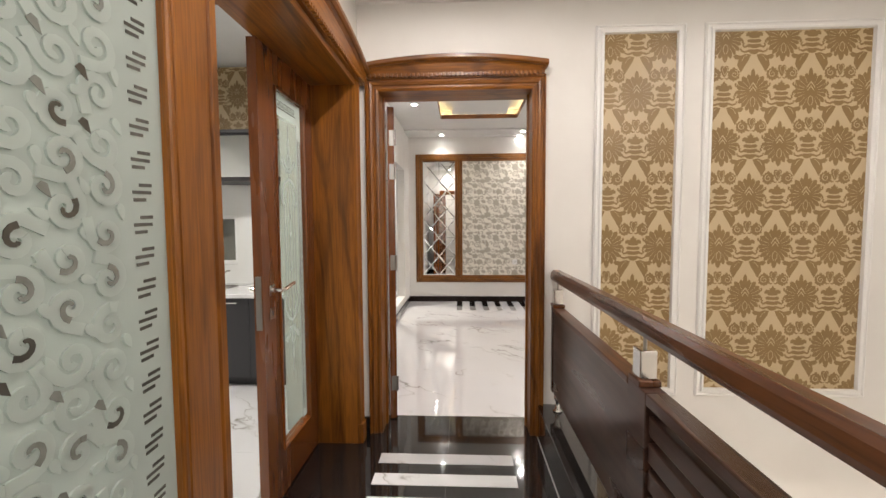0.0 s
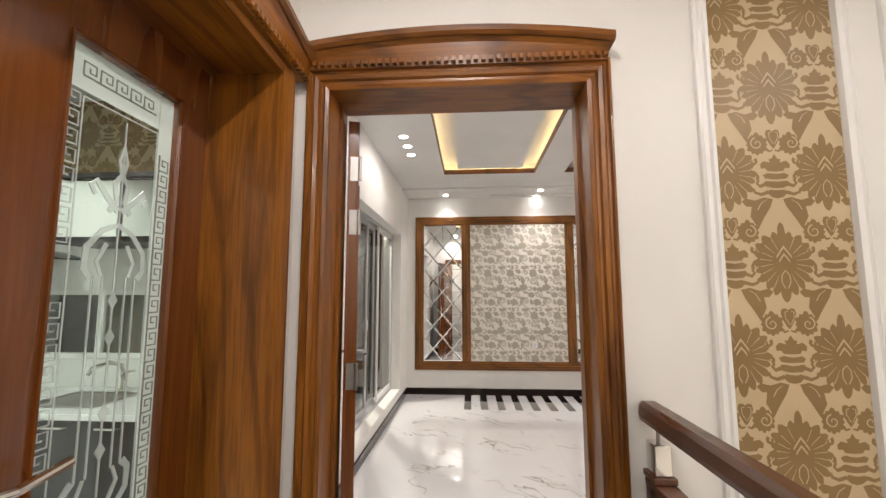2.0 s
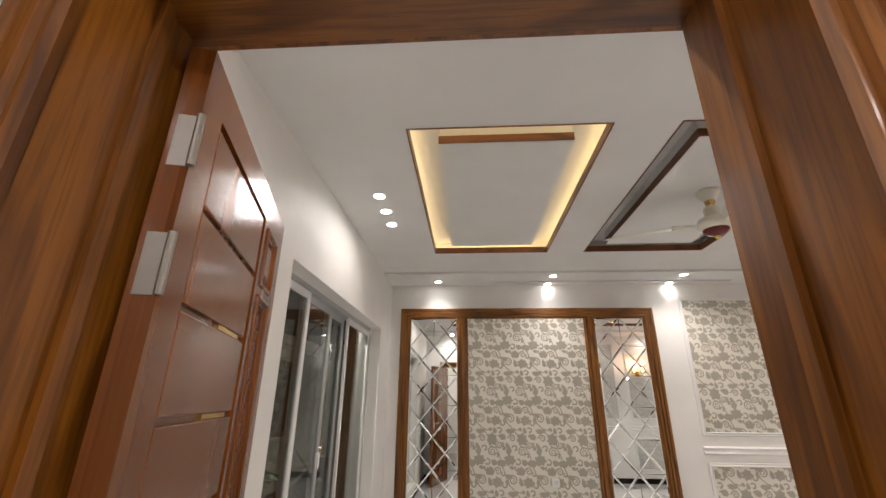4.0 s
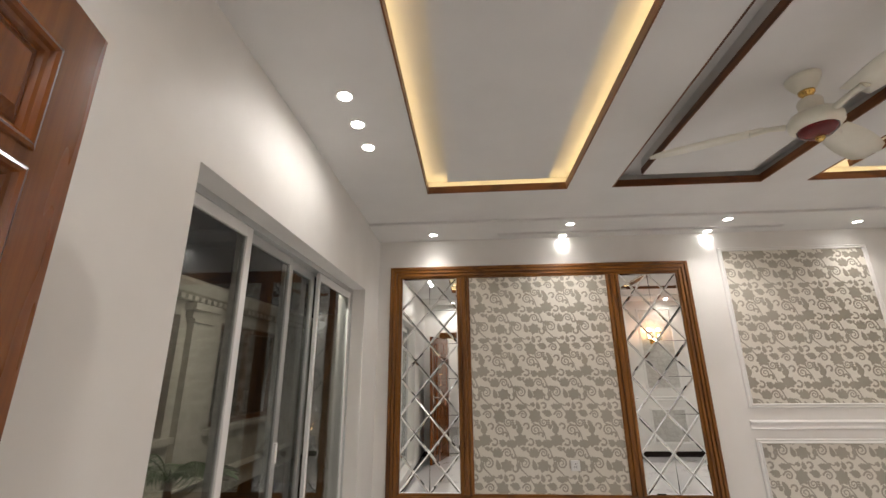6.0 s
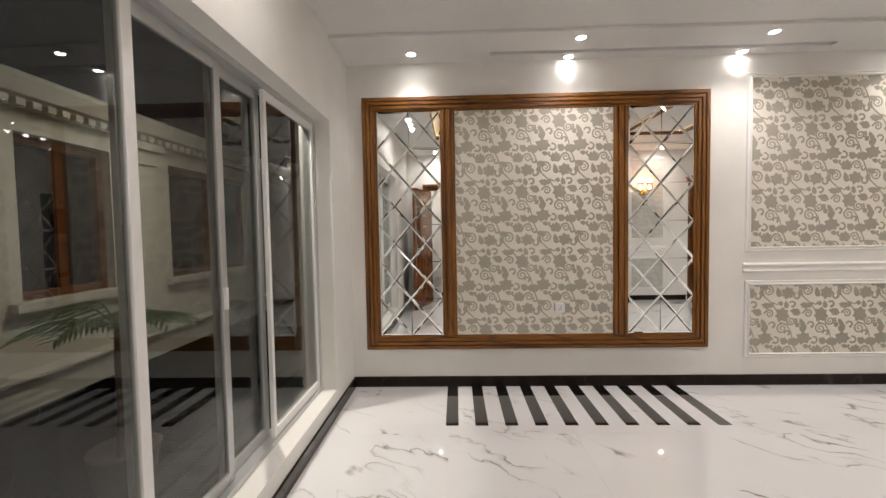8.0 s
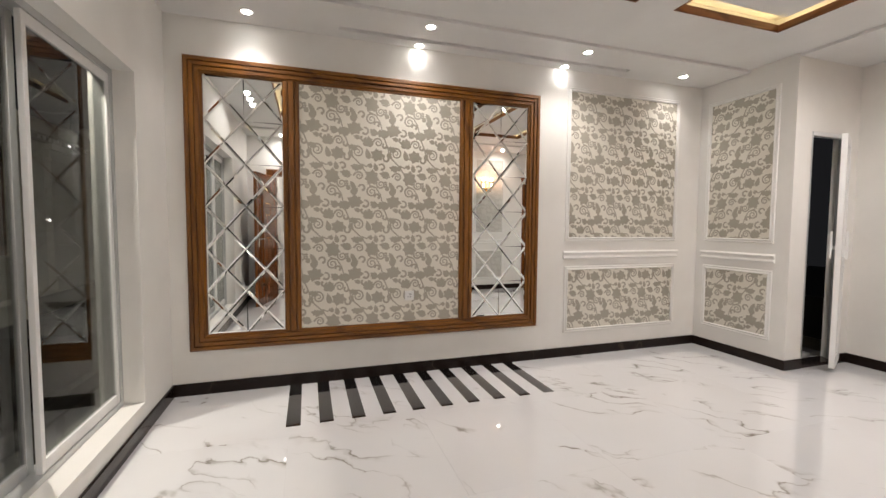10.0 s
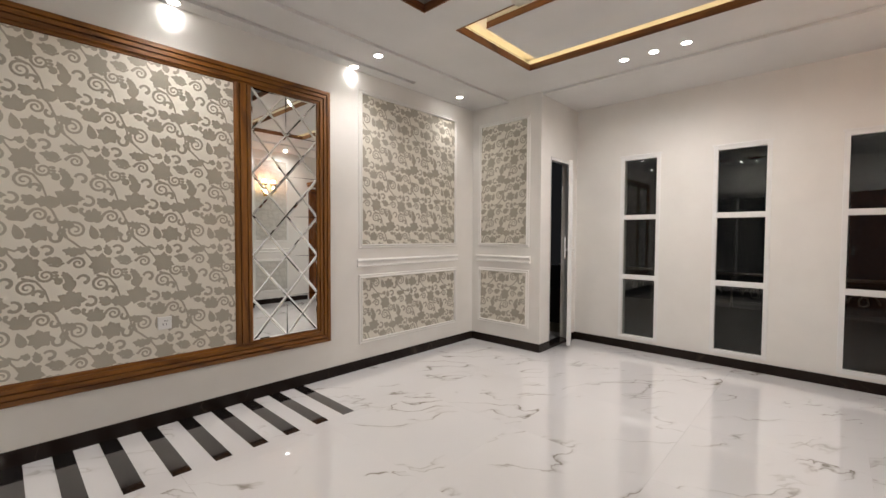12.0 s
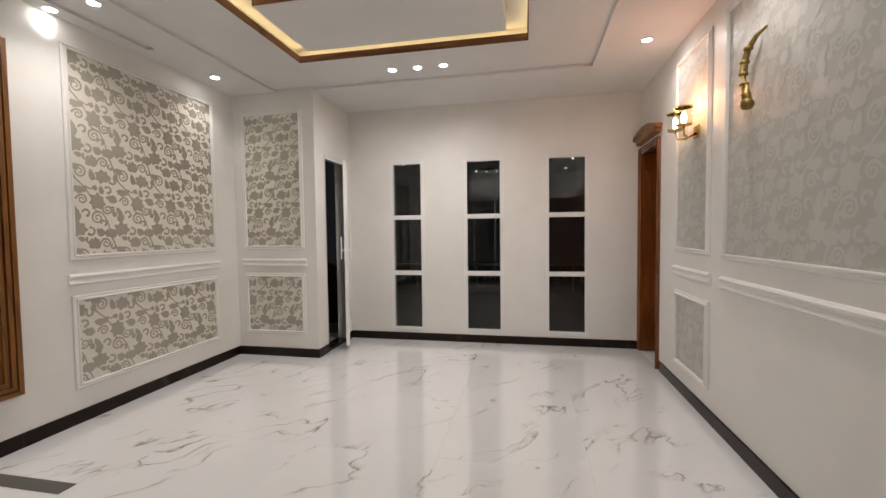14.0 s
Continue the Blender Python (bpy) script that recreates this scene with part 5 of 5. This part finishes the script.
half += ribbon([(0.0, 1.690), (0.020, 1.665), (0.012, 1.620), (0.032, 1.590)], 0.012, 0.014)
half += ribbon([(0.0, 1.560), (0.045, 1.540), (0.084, 1.495), (0.086, 1.445), (0.068, 1.425)], 0.012, 0.018)
half += ribbon([(0.030, 1.510), (0.054, 1.465), (0.040, 1.430)], 0.012, 0.008)
half += [[(x, 2.39 - y) for x, y in q][::-1] for q in half]
half += ribbon([(0.034, 0.96), (0.034, 1.43)], 0.004, 0.004) + ribbon([(0.062, 0.96), (0.062, 1.43)], 0.004, 0.004)
sc = mirrored(half)
sc += ribbon([(0.0, 0.56), (0.0, 1.83)], 0.004, 0.004)
for zc in (1.01, 1.10, 1.28, 1.37):
    sc.append([(0.0, zc + 0.022), (0.014, zc), (0.0, zc - 0.022), (-0.014, zc)])
etched([[(cx + x, y) for x, y in s] for s in sc], -0.018, ETCH, "scroll_pattern", t, kd, 0.003)
etched(ribbon([(1.912, 0.27), (1.912, 1.845)], 0.004, 0.004) + ribbon([(2.142, 0.27), (2.142, 1.845)], 0.004, 0.004) + ribbon([(1.912, 1.845), (2.142, 1.845)], 0.004, 0.004), -0.018, ETCH, "border_line", t, kd)
etched(key_band(2.154, 0.30, 1.82, 0.034, 0.045), -0.0166, ETCH_GREY, "key_pattern", t, kd)
etched([[(2.146, 0.25), (2.197, 0.25), (2.197, 1.962), (2.146, 1.962)]], -0.0178, FROST, "frosted_band", t, kd)
etched([[(1.861, 1.858), (2.144, 1.858), (2.144, 1.962), (1.861, 1.962)]], -0.0178, FROST, "frosted_band", t, kd)
part("lock_plate", one_box(LX - 0.034, LX - 0.008, y0 - 0.002, y0 + 0.001, 0.86, 1.10), STEEL, t, "steel lock plate")
hb = one_box(LX, LX + 0.010, y0 + 0.045, y0 + 0.100, 1.005, 1.055, bevel=0.002)
tube(hb, [(LX + 0.008, y0 + 0.072, 1.03), (LX + 0.050, y0 + 0.072, 1.03), (LX + 0.056, y0 + 0.095, 1.03), (LX + 0.054, y0 + 0.20, 1.045)], 0.010)
part("door_handle", hb, CHROME, t, "chrome lever handle")
part("keyhole_plate", one_box(LX, LX + 0.007, y0 + 0.048, y0 + 0.098, 0.895, 0.950, bevel=0.002), CHROME, t)
# raised dark piece painted for the shade in the lock opening
part("keyhole", one_box(LX + 0.0072, LX + 0.0080, y0 + 0.069, y0 + 0.077, 0.910, 0.936), DARK, t)
hb = tube(bmesh.new(), [(LX - 0.042, y0 + 0.072, 1.03), (LX - 0.09, y0 + 0.072, 1.03), (LX - 0.095, y0 + 0.19, 1.03)], 0.010)
part("door_handle", hb, CHROME, t)

# frosted sidelight ------------------------------------------------------------------------------
t = thing("window_5", "frosted glass panel with raised scroll pattern", "glass panel", (XP - 0.012, 0.1, 0.05), kind="structure")
sg = facing("x", 1, XP - 0.012)
g = part("pane", sheet(sg, -0.745, 0.884, 0.055, 2.595, -0.008, 0.0), FROST, t)
rnd = random.Random(4)
relief, cuts, greys = [], [], []
for i in range(18):
    for j in range(28):
        cy, cz = 0.712 - i * 0.084, 0.14 + j * 0.090 + (0.045 if i % 2 else 0.0) + rnd.uniform(-0.006, 0.006)
        hand = 1 if (i + j) % 2 else -1
        st = rnd.choice((0.6, 1.4, 3.6, 4.6)) + rnd.uniform(-0.3, 0.3)
        r = rnd.uniform(0.034, 0.040)
        relief += swirl(cy, cz, r, 1.25, st, hand, 0.021, 0.040)
        relief += drop_shape(cy + 0.040, cz + 0.044, 0.018, st)
        pick = rnd.random()
        where = cuts if pick < 0.22 else greys
        if pick < 0.62:
            where += swirl(cy, cz, r * 0.70, 0.62, st + 0.3, hand, 0.011)
        if pick > 0.80 or pick < 0.10:
            where = cuts if pick > 0.90 else greys
            where.append([(cy - 0.050, cz + 0.034), (cy - 0.040, cz + 0.044), (cy - 0.030, cz + 0.040), (cy - 0.024, cz + 0.016), (cy - 0.036, cz + 0.022)])
fits = lambda q: all(-0.73 < x < 0.764 and 0.08 < y < 2.57 for x, y in q)
etched([q for q in relief if fits(q)], 0.0002, RELIEF, "raised_scroll", t, sg, 0.005)
etched([q for q in cuts if fits(q)], 0.0062, ETCH_CLEAR, "clear_cut", t, sg, 0.0006)
etched([q for q in greys if fits(q)], 0.0062, ETCH_GREY, "grey_cut", t, sg, 0.0006)
key, z = [], 0.10
while z < 2.55:
    for k, (a, b) in enumerate(((0.790, 0.826), (0.788, 0.842), (0.807, 0.844))):
        zz = z + 0.0165 * k
        key.append([(a, zz), (b, zz + 0.002), (b, zz + 0.0095), (a, zz + 0.0075)])
    z += 0.071
etched(key, 0.0004, ETCH_CLEAR, "key_pattern", t, sg, 0.0006)

# kitchen ------------------------------------------------------------------------------------------
KW, KB = -3.42, 3.74
structure(link("wall_kitchen_north", cells(bmesh.new(), [KW - 0.2, -2.965, -2.06, XL - 0.232], [-0.1, 0.955, 1.42, 3.0], lambda u, v: not (-2.965 < u < -2.06 and 0.955 < v < 1.42), 0.0, 0.2, lambda u, v, h: Vector((u, KB + h, v))), TILE_W), "white tiled kitchen wall with a low window", "wall")
structure(link("wall_kitchen_west", one_box(KW - 0.2, KW, -1.6, KB, -0.1, 3.0), TILE_W), "white kitchen wall", "wall")
structure(link("wall_kitchen_south", one_box(KW - 0.2, XK, -1.8, -1.6, -0.1, 3.0), WALL), "white kitchen wall", "wall")
bm = one_box(KW - 0.2, XL - 0.232, -1.8, KB + 0.2, 2.78, 2.86)
box(bm, XL - 0.232, XK - 0.002, -1.8, YH - 0.002, 2.78, 2.86)
structure(link("kitchen_ceiling", bm, CEIL), "white kitchen ceiling", "ceiling")
damask_panel("wallpaper_panel", facing("y", -1, KB), KW + 0.01, -1.2, 2.14, 2.775, "sand and bronze damask wallpaper above kitchen cabinets", (0.1, 0.25))

CT = 0.775
for k in range(4):
    x0 = KW + 0.005 + k * 0.585
    t = thing("base_cabinet", "dark grey laminate kitchen base cabinet", "cabinet", (x0 + 0.29, 3.4, 0), "kitchen base cabinets")
    part("body", one_box(x0 + 0.001, x0 + 0.584, 3.175, KB - 0.002, 0.08, CT - 0.034), CABINET, t)
    part("plinth", one_box(x0 + 0.001, x0 + 0.584, 3.23, KB - 0.002, 0.0, 0.08), BLACK, t)
    for a, b in ((x0 + 0.0015, x0 + 0.2918), (x0 + 0.2932, x0 + 0.5835)):
        dr = part("door", one_box(a, b, 3.155, 3.174, 0.09, CT - 0.040, bevel=0.0008), CABINET, t)
        c = (a + b) / 2
        part("handle", tube(bmesh.new(), [(c - 0.06, 3.156, CT - 0.075), (c - 0.055, 3.135, CT - 0.075), (c + 0.055, 3.135, CT - 0.075), (c + 0.06, 3.156, CT - 0.075)], 0.006, 8), CHROME, dr, "chrome bow handle")
t = thing("worktop", "white stone kitchen worktop", "worktop", (-2.3, 3.45, CT - 0.03))
part("slab", one_box(KW + 0.002, -1.06, 3.125, KB - 0.002, CT - 0.033, CT, bevel=0.004), MARBLE, t)
t = thing("gas_hob", "white glass gas hob with black pan supports", "hob", (-3.0, 3.42, CT))
part("plate", one_box(-3.32, -2.66, 3.22, 3.62, CT + 0.0005, CT + 0.010, bevel=0.003), TILE_W, t)
for hx in (-3.16, -2.84):
    sup = bmesh.new()
    for a in range(4):
        an = a * math.pi / 2 + 0.4
        tube(sup, [(hx + 0.11 * math.cos(an), 3.42 + 0.11 * math.sin(an), CT + 0.011), (hx + 0.11 * math.cos(an), 3.42 + 0.11 * math.sin(an), CT + 0.05), (hx + 0.02 * math.cos(an), 3.42 + 0.02 * math.sin(an), CT + 0.046)], 0.008, 6)
    s = part("pan_support", sup, BLACK, t)
    part("burner", lathe(bmesh.new(), [(0.0, 0.0), (0.055, 0.0), (0.05, 0.018), (0.03, 0.026), (0.0, 0.026)], (hx, 3.42, CT + 0.0105)), BLACK, s)
t = thing("cooker_hood", "dark glass and metal cooker hood with chimney", "cooker hood", (-2.95, 3.5, 1.6))
part("chimney", one_box(-3.15, -2.86, 3.47, KB - 0.002, 2.131, 2.70, bevel=0.003), CABINET, t)
part("box", one_box(-3.14, -2.85, 3.44, KB - 0.002, 1.66, 2.10, bevel=0.01), BLACK, t)
bm = bmesh.new()
rows = []
for k in range(13):
    f = k / 12
    x = -3.40 + 0.80 * f
    dz = 0.07 * (1 - (2 * f - 1) ** 2)
    rows.append([bm.verts.new((x, yy, zz + dz)) for yy, zz in ((3.20, 1.600), (3.20, 1.612), (KB - 0.002, 1.632), (KB - 0.002, 1.620))])
for p, q in zip(rows, rows[1:]):
    for k in range(4):
        bm.faces.new((p[k], p[(k + 1) % 4], q[(k + 1) % 4], q[k]))
bm.faces.new(rows[0])
bm.faces.new(rows[-1][::-1])
part("visor", bm, BLACK, t, "curved black glass visor")
part("knob", lathe(bmesh.new(), [(0.0, 0.0), (0.012, 0.0), (0.012, 0.01), (0.0, 0.011)], (-2.95, 3.197, 1.655)), CHROME, t)
for k, (a, b) in enumerate(((-2.51, -2.06), (-2.055, -1.605), (-1.60, -1.15))):
    t = thing("wall_cabinet", "grey kitchen wall cabinet with a mirrored lift-up door", "cabinet", ((a + b) / 2, 3.55, 1.7), "kitchen wall cabinets")
    part("body", one_box(a, b, 3.42, KB - 0.002, 1.70, 2.10), CABINET, t)
    part("door", one_box(a + 0.012, b - 0.012, 3.400, 3.418, 1.735, 2.085, bevel=0.002), MIRROR, t, "mirrored door")
    part("frame", moulding(bmesh.new(), facing("y", -1, 3.42), a, b, 1.70, 2.10, [(0, 0), (0, 0.024), (0.011, 0.024), (0.0115, 0.0)]), CABINET, t)
t = thing("cabinet_shelf", "long dark shelf board above the kitchen cabinets", "shelf", (-2.3, 3.5, 2.1))
part("board", one_box(KW + 0.002, -1.2, 3.38, KB - 0.002, 2.101, 2.130), CABINET, t)
t = thing("window_6", "low sliding kitchen window with dark glass", "window", (-2.47, KB, 0.96), kind="structure")
part("window_frame", moulding(bmesh.new(), facing("y", -1, KB + 0.06), -2.964, -2.061, 0.956, 1.419, [(0, 0), (0, 0.03), (0.035, 0.03), (0.035, 0)]), WHITE_ALU, t)
part("mullion", one_box(-2.50, -2.455, KB + 0.031, KB + 0.06, 0.99, 1.385), WHITE_ALU, t)
part("pane", one_box(-2.93, -2.095, KB + 0.05, KB + 0.056, 0.991, 1.384), DARKGLASS, t).visible_shadow = False
t = thing("sink", "stainless steel kitchen sink set in the worktop", "sink", (-2.2, 3.45, CT))
part("rim", moulding(bmesh.new(), lambda u, v, h: Vector((u, v, CT + h)), -2.42, -1.98, 3.24, 3.60, [(0, 0.0005), (0.004, 0.005), (0.02, 0.005), (0.03, 0.001)]), STEEL, t)
part("bowl", one_box(-2.39, -2.01, 3.27, 3.57, CT + 0.0004, CT + 0.0012), STEEL, t)
t = thing("kitchen_tap", "chrome kitchen tap behind the sink", "tap", (-2.16, 3.62, CT))
part("base", lathe(bmesh.new(), [(0.0, 0.0), (0.028, 0.0), (0.026, 0.02), (0.016, 0.04), (0.016, 0.10)], (-2.16, 3.64, CT + 0.0005)), CHROME, t, smooth=True)
part("spout", tube(bmesh.new(), [(-2.16, 3.64, CT + 0.09), (-2.16, 3.62, CT + 0.16), (-2.19, 3.56, CT + 0.19), (-2.23, 3.48, CT + 0.165), (-2.235, 3.46, CT + 0.13)], 0.013), CHROME, t, smooth=True)
part("lever", tube(bmesh.new(), [(-2.15, 3.64, CT + 0.10), (-2.10, 3.61, CT + 0.13), (-2.06, 3.60, CT + 0.135)], 0.008), CHROME, t)
t = thing("ceiling_edging", "brown wooden edging strips on the kitchen ceiling", "ceiling trim", (-2.3, 1.2, 2.77))
for a, b in ((-3.05, -1.45), (-2.75, -1.75)):
    d = 0.3 if a > -3 else 0.0
    for y in (-0.3 + d, 2.62 - d):
        part("strip", one_box(a, b, y - 0.03, y + 0.03, 2.762, 2.7795), WOOD_X, t)
    for x in (a, b):
        part("strip", one_box(x - 0.03, x + 0.03, -0.27 + d, 2.59 - d, 2.762, 2.7795), WOOD_Y, t)
t = thing("smoke_detector", "small round white ceiling detector", "detector", (-2.35, 2.3, 2.78))
part("body", lathe(bmesh.new(), [(0.05, 0.0), (0.05, -0.02), (0.03, -0.032), (0.0, -0.034)], (-2.35, 2.75, 2.7795)), PLASTIC, t, smooth=True)

# outside, at night ---------------------------------------------------------------------------------
structure(link("ground", one_box(-60, 60, -60, 60, -3.6, -3.4), simple("night_ground", (0.05, 0.05, 0.05), 0.9)), "dark ground far below", "ground")
structure(link("balcony_floor", one_box(-2.45, XL - 0.23, 3.95, 9.8, -0.2, -0.06), GRANITE), "dark polished balcony floor", "balcony")
t = thing("facade", "pale plaster facade with dark windows and pilasters at night", "facade", (-2.5, 6.3, 0))
fw = facing("x", 1, -2.45)
wins = [(4.55, 5.0), (5.72, 6.38), (7.0, 8.36)]
W0, W1, FT = 0.985, 1.976, 2.20
part("wall", cells(bmesh.new(), [3.95, 9.8] + [q for w in wins for q in w], [-0.2, W0, W1, FT], lambda u, v: not (W0 < v < W1 and any(a < u < b for a, b in wins)), -0.2, 0.0, fw), PLASTER, t)
for a, b in wins:
    pane = part("window", sheet(fw, a, b, W0, W1, -0.12, -0.11), BLACK, t, "dark window")
    part("window_frame", moulding(bmesh.new(), facing("x", 1, -2.56), a, b, W0, W1, [(0.0, 0.0), (0.0, 0.05), (0.05, 0.05), (0.05, 0.0)]), RAIL_Y, pane)
    part("mullion", sheet(fw, (a + b) / 2 - 0.03, (a + b) / 2 + 0.03, W0 + 0.05, W1 - 0.05, -0.109, -0.065), RAIL_Y, pane)
    part("sill", sheet(fw, a - 0.08, b + 0.08, W0 - 0.05, W0, 0.0005, 0.06), PLASTER, pane)
for u in (5.36, 6.61, 8.98):
    pl = part("pilaster", sheet(fw, u - 0.13, u + 0.13, 0.592, 1.92, 0.0005, 0.06), PLASTER, t)
    part("base", sheet(fw, u - 0.17, u + 0.17, 0.592, 0.74, 0.0605, 0.10), PLASTER, pl)
    for z0, z1, w, h in ((1.921, 1.96, 0.15, 0.08), (1.961, 2.03, 0.17, 0.07), (2.031, 2.09, 0.20, 0.11)):
        part("capital", sheet(fw, u - w, u + w, z0, z1, 0.0005, h), PLASTER, pl)
part("plinth", strip(bmesh.new(), fw, 3.95, 9.8, [(0.40, 0.0), (0.40, 0.12), (0.56, 0.12), (0.575, 0.15), (0.59, 0.15), (0.59, 0.0)]), PLASTER, t)
part("cornice", strip(bmesh.new(), fw, 3.95, 9.8, [(2.10, 0.0), (2.10, 0.06), (2.14, 0.07), (2.16, 0.12), (2.24, 0.16), (2.27, 0.16), (2.27, 0.0)]), PLASTER, t)
part("dentil_row", dentils(bmesh.new(), fw, 4.0, 9.7, 2.10, 2.14, 0.0605, 0.11, 0.09), PLASTER, t)["kind"] = "stuff"
part("dark_base", sheet(fw, 3.95, 9.8, -0.06, 0.399, 0.0005, 0.03), GRANITE, t)
structure(link("balcony_end_wall", one_box(-2.45, XL - 0.23, 9.6, 9.8, -0.2, 2.4), PLASTER), "pale plaster balcony end wall", "wall")
structure(link("balcony_near_wall", one_box(-2.65, XL - 0.23, 3.94, 3.955, -0.2, 2.8), PLASTER), "pale plaster balcony wall", "wall")

# eave and its downlight are unseen, added to brighten the facade
structure(link("balcony_eave", one_box(-1.55, XL - 0.23, 3.95, 9.8, 2.62, 2.74), PLASTER), "unseen pale eave added over the sliding window to hold a lamp", "balcony")
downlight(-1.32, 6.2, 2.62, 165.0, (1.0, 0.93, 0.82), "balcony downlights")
t = thing("potted_palm", "small green palm in a pot on the balcony", "plant", (-1.75, 5.55, -0.06))
part("pot", lathe(bmesh.new(), [(0.0, 0.0), (0.12, 0.0), (0.16, 0.26), (0.175, 0.28), (0.15, 0.28), (0.14, 0.24), (0.0, 0.24)], (-1.75, 5.55, -0.06)), TERRA, t, smooth=True)
part("trunk", tube(bmesh.new(), [(-1.75, 5.55, 0.17), (-1.742, 5.556, 0.45), (-1.748, 5.546, 0.68), (-1.75, 5.55, 0.86)], [0.04, 0.032, 0.026, 0.02]), TERRA, t)
rnd = random.Random(7)
bm = bmesh.new()
for k in range(11):
    a = 2 * math.pi * k / 11 + rnd.uniform(-0.2, 0.2)
    L, lift = rnd.uniform(0.26, 0.40), rnd.uniform(0.14, 0.34)
    spine = [Vector((-1.75 + L * f * math.cos(a), 5.55 + L * f * math.sin(a), 0.86 + lift * f * 1.6 - lift * 1.5 * f * f)) for f in [q / 12 for q in range(13)]]
    tube(bm, spine, [0.006 * (1 - i / 14) for i in range(13)], 5)
    for i in range(2, 13):
        for sd in (-1, 1):
            l = 0.17 * math.sin(math.pi * (i / 14)) + 0.03
            out = Vector((-math.sin(a) * sd, math.cos(a) * sd, -0.35)) + Vector((math.cos(a), math.sin(a), 0)) * 0.7
            out.normalize()
            p = spine[i]
            w = Vector((math.cos(a), math.sin(a), 0.1)) * 0.008
            bm.faces.new([bm.verts.new(q) for q in (p - w, p + out * l * 0.5 - w * 1.2, p + out * l, p + out * l * 0.5 + w * 1.2, p + w)])
part("fronds", bm, LEAF, t)

structure(link("terrace_floor", one_box(XR + 0.2, 6.2, 1.5, 7.8, -0.3, -0.10), TERRACE), "dim terrace floor outside the tall windows", "terrace")
structure(link("terrace_floor_north", one_box(PX + 0.06, XR + 0.2, PY + 0.12, 7.8, -0.3, -0.01), PLASTER), "dim terrace floor outside the balcony door", "terrace")
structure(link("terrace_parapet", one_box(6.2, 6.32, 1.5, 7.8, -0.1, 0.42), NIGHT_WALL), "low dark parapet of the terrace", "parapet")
structure(link("terrace_parapet_north", one_box(PX + 0.06, 6.2, 7.6, 7.72, -0.1, 1.0), PLASTER), "pale plaster parapet beyond the balcony door", "parapet")
t = thing("iron_grille", "black wrought-iron scroll grille on the parapet", "grille", (6.26, 4.7, 0.42))
for k in range(9):
    yy = 2.6 + k * 0.45
    bm = bmesh.new()
    for hand in (1, -1):
        tube(bm, [(6.26, yy + hand * (0.10 - 0.08 * f) * math.cos(5.5 * f) + hand * 0.02, 0.58 + 0.13 * (1 - f) * math.sin(5.5 * f)) for f in [q / 14 for q in range(15)]], 0.010, 6)
    part("scroll", bm, STEEL, t)
    part("bar", tube(bmesh.new(), [(6.26, yy + 0.225, 0.42), (6.26, yy + 0.225, 0.82)], 0.010, 6), STEEL, t)
part("top_rail", tube(bmesh.new(), [(6.26, 2.3, 0.82), (6.26, 6.9, 0.82)], 0.018, 8), STEEL, t)

# floor tiles, last --------------------------------------------------------------
def tiles(parent, mat, x0, x1, y0, y1, size_x, size_y, gap=0.0006):
    shared = {}
    nx, ny = max(1, round((x1 - x0) / size_x)), max(1, round((y1 - y0) / size_y))
    sx, sy = (x1 - x0) / nx, (y1 - y0) / ny
    bm = bmesh.new()
    box(bm, -sx / 2 + gap / 2, sx / 2 - gap / 2, -sy / 2 + gap / 2, sy / 2 - gap / 2, -0.009, 0.0)
    me = bpy.data.meshes.new("tile")
    bm.to_mesh(me)
    bm.free()
    me.materials.append(mat)
    for i in range(nx):
        for j in range(ny):
            ob = new("tile", me)
            ob.parent = parent
            ob.location = (x0 + (i + 0.5) * sx, y0 + (j + 0.5) * sy, 0.0)


floor_ob = bpy.data.objects["floor"]
tiles(floor_ob, MARBLE, XL, XR, YD + 0.012, YF, 0.8, 0.8)
tiles(floor_ob, GRANITE, XH, 0.52, -1.6, YD + 0.012, 0.55, 0.6)
tiles(floor_ob, GRANITE, XK, XH, KOPEN[0], KOPEN[1], 0.3, 0.6)
tiles(floor_ob, MARBLE, -3.45, XK, -1.6, 3.74, 0.8, 0.8)
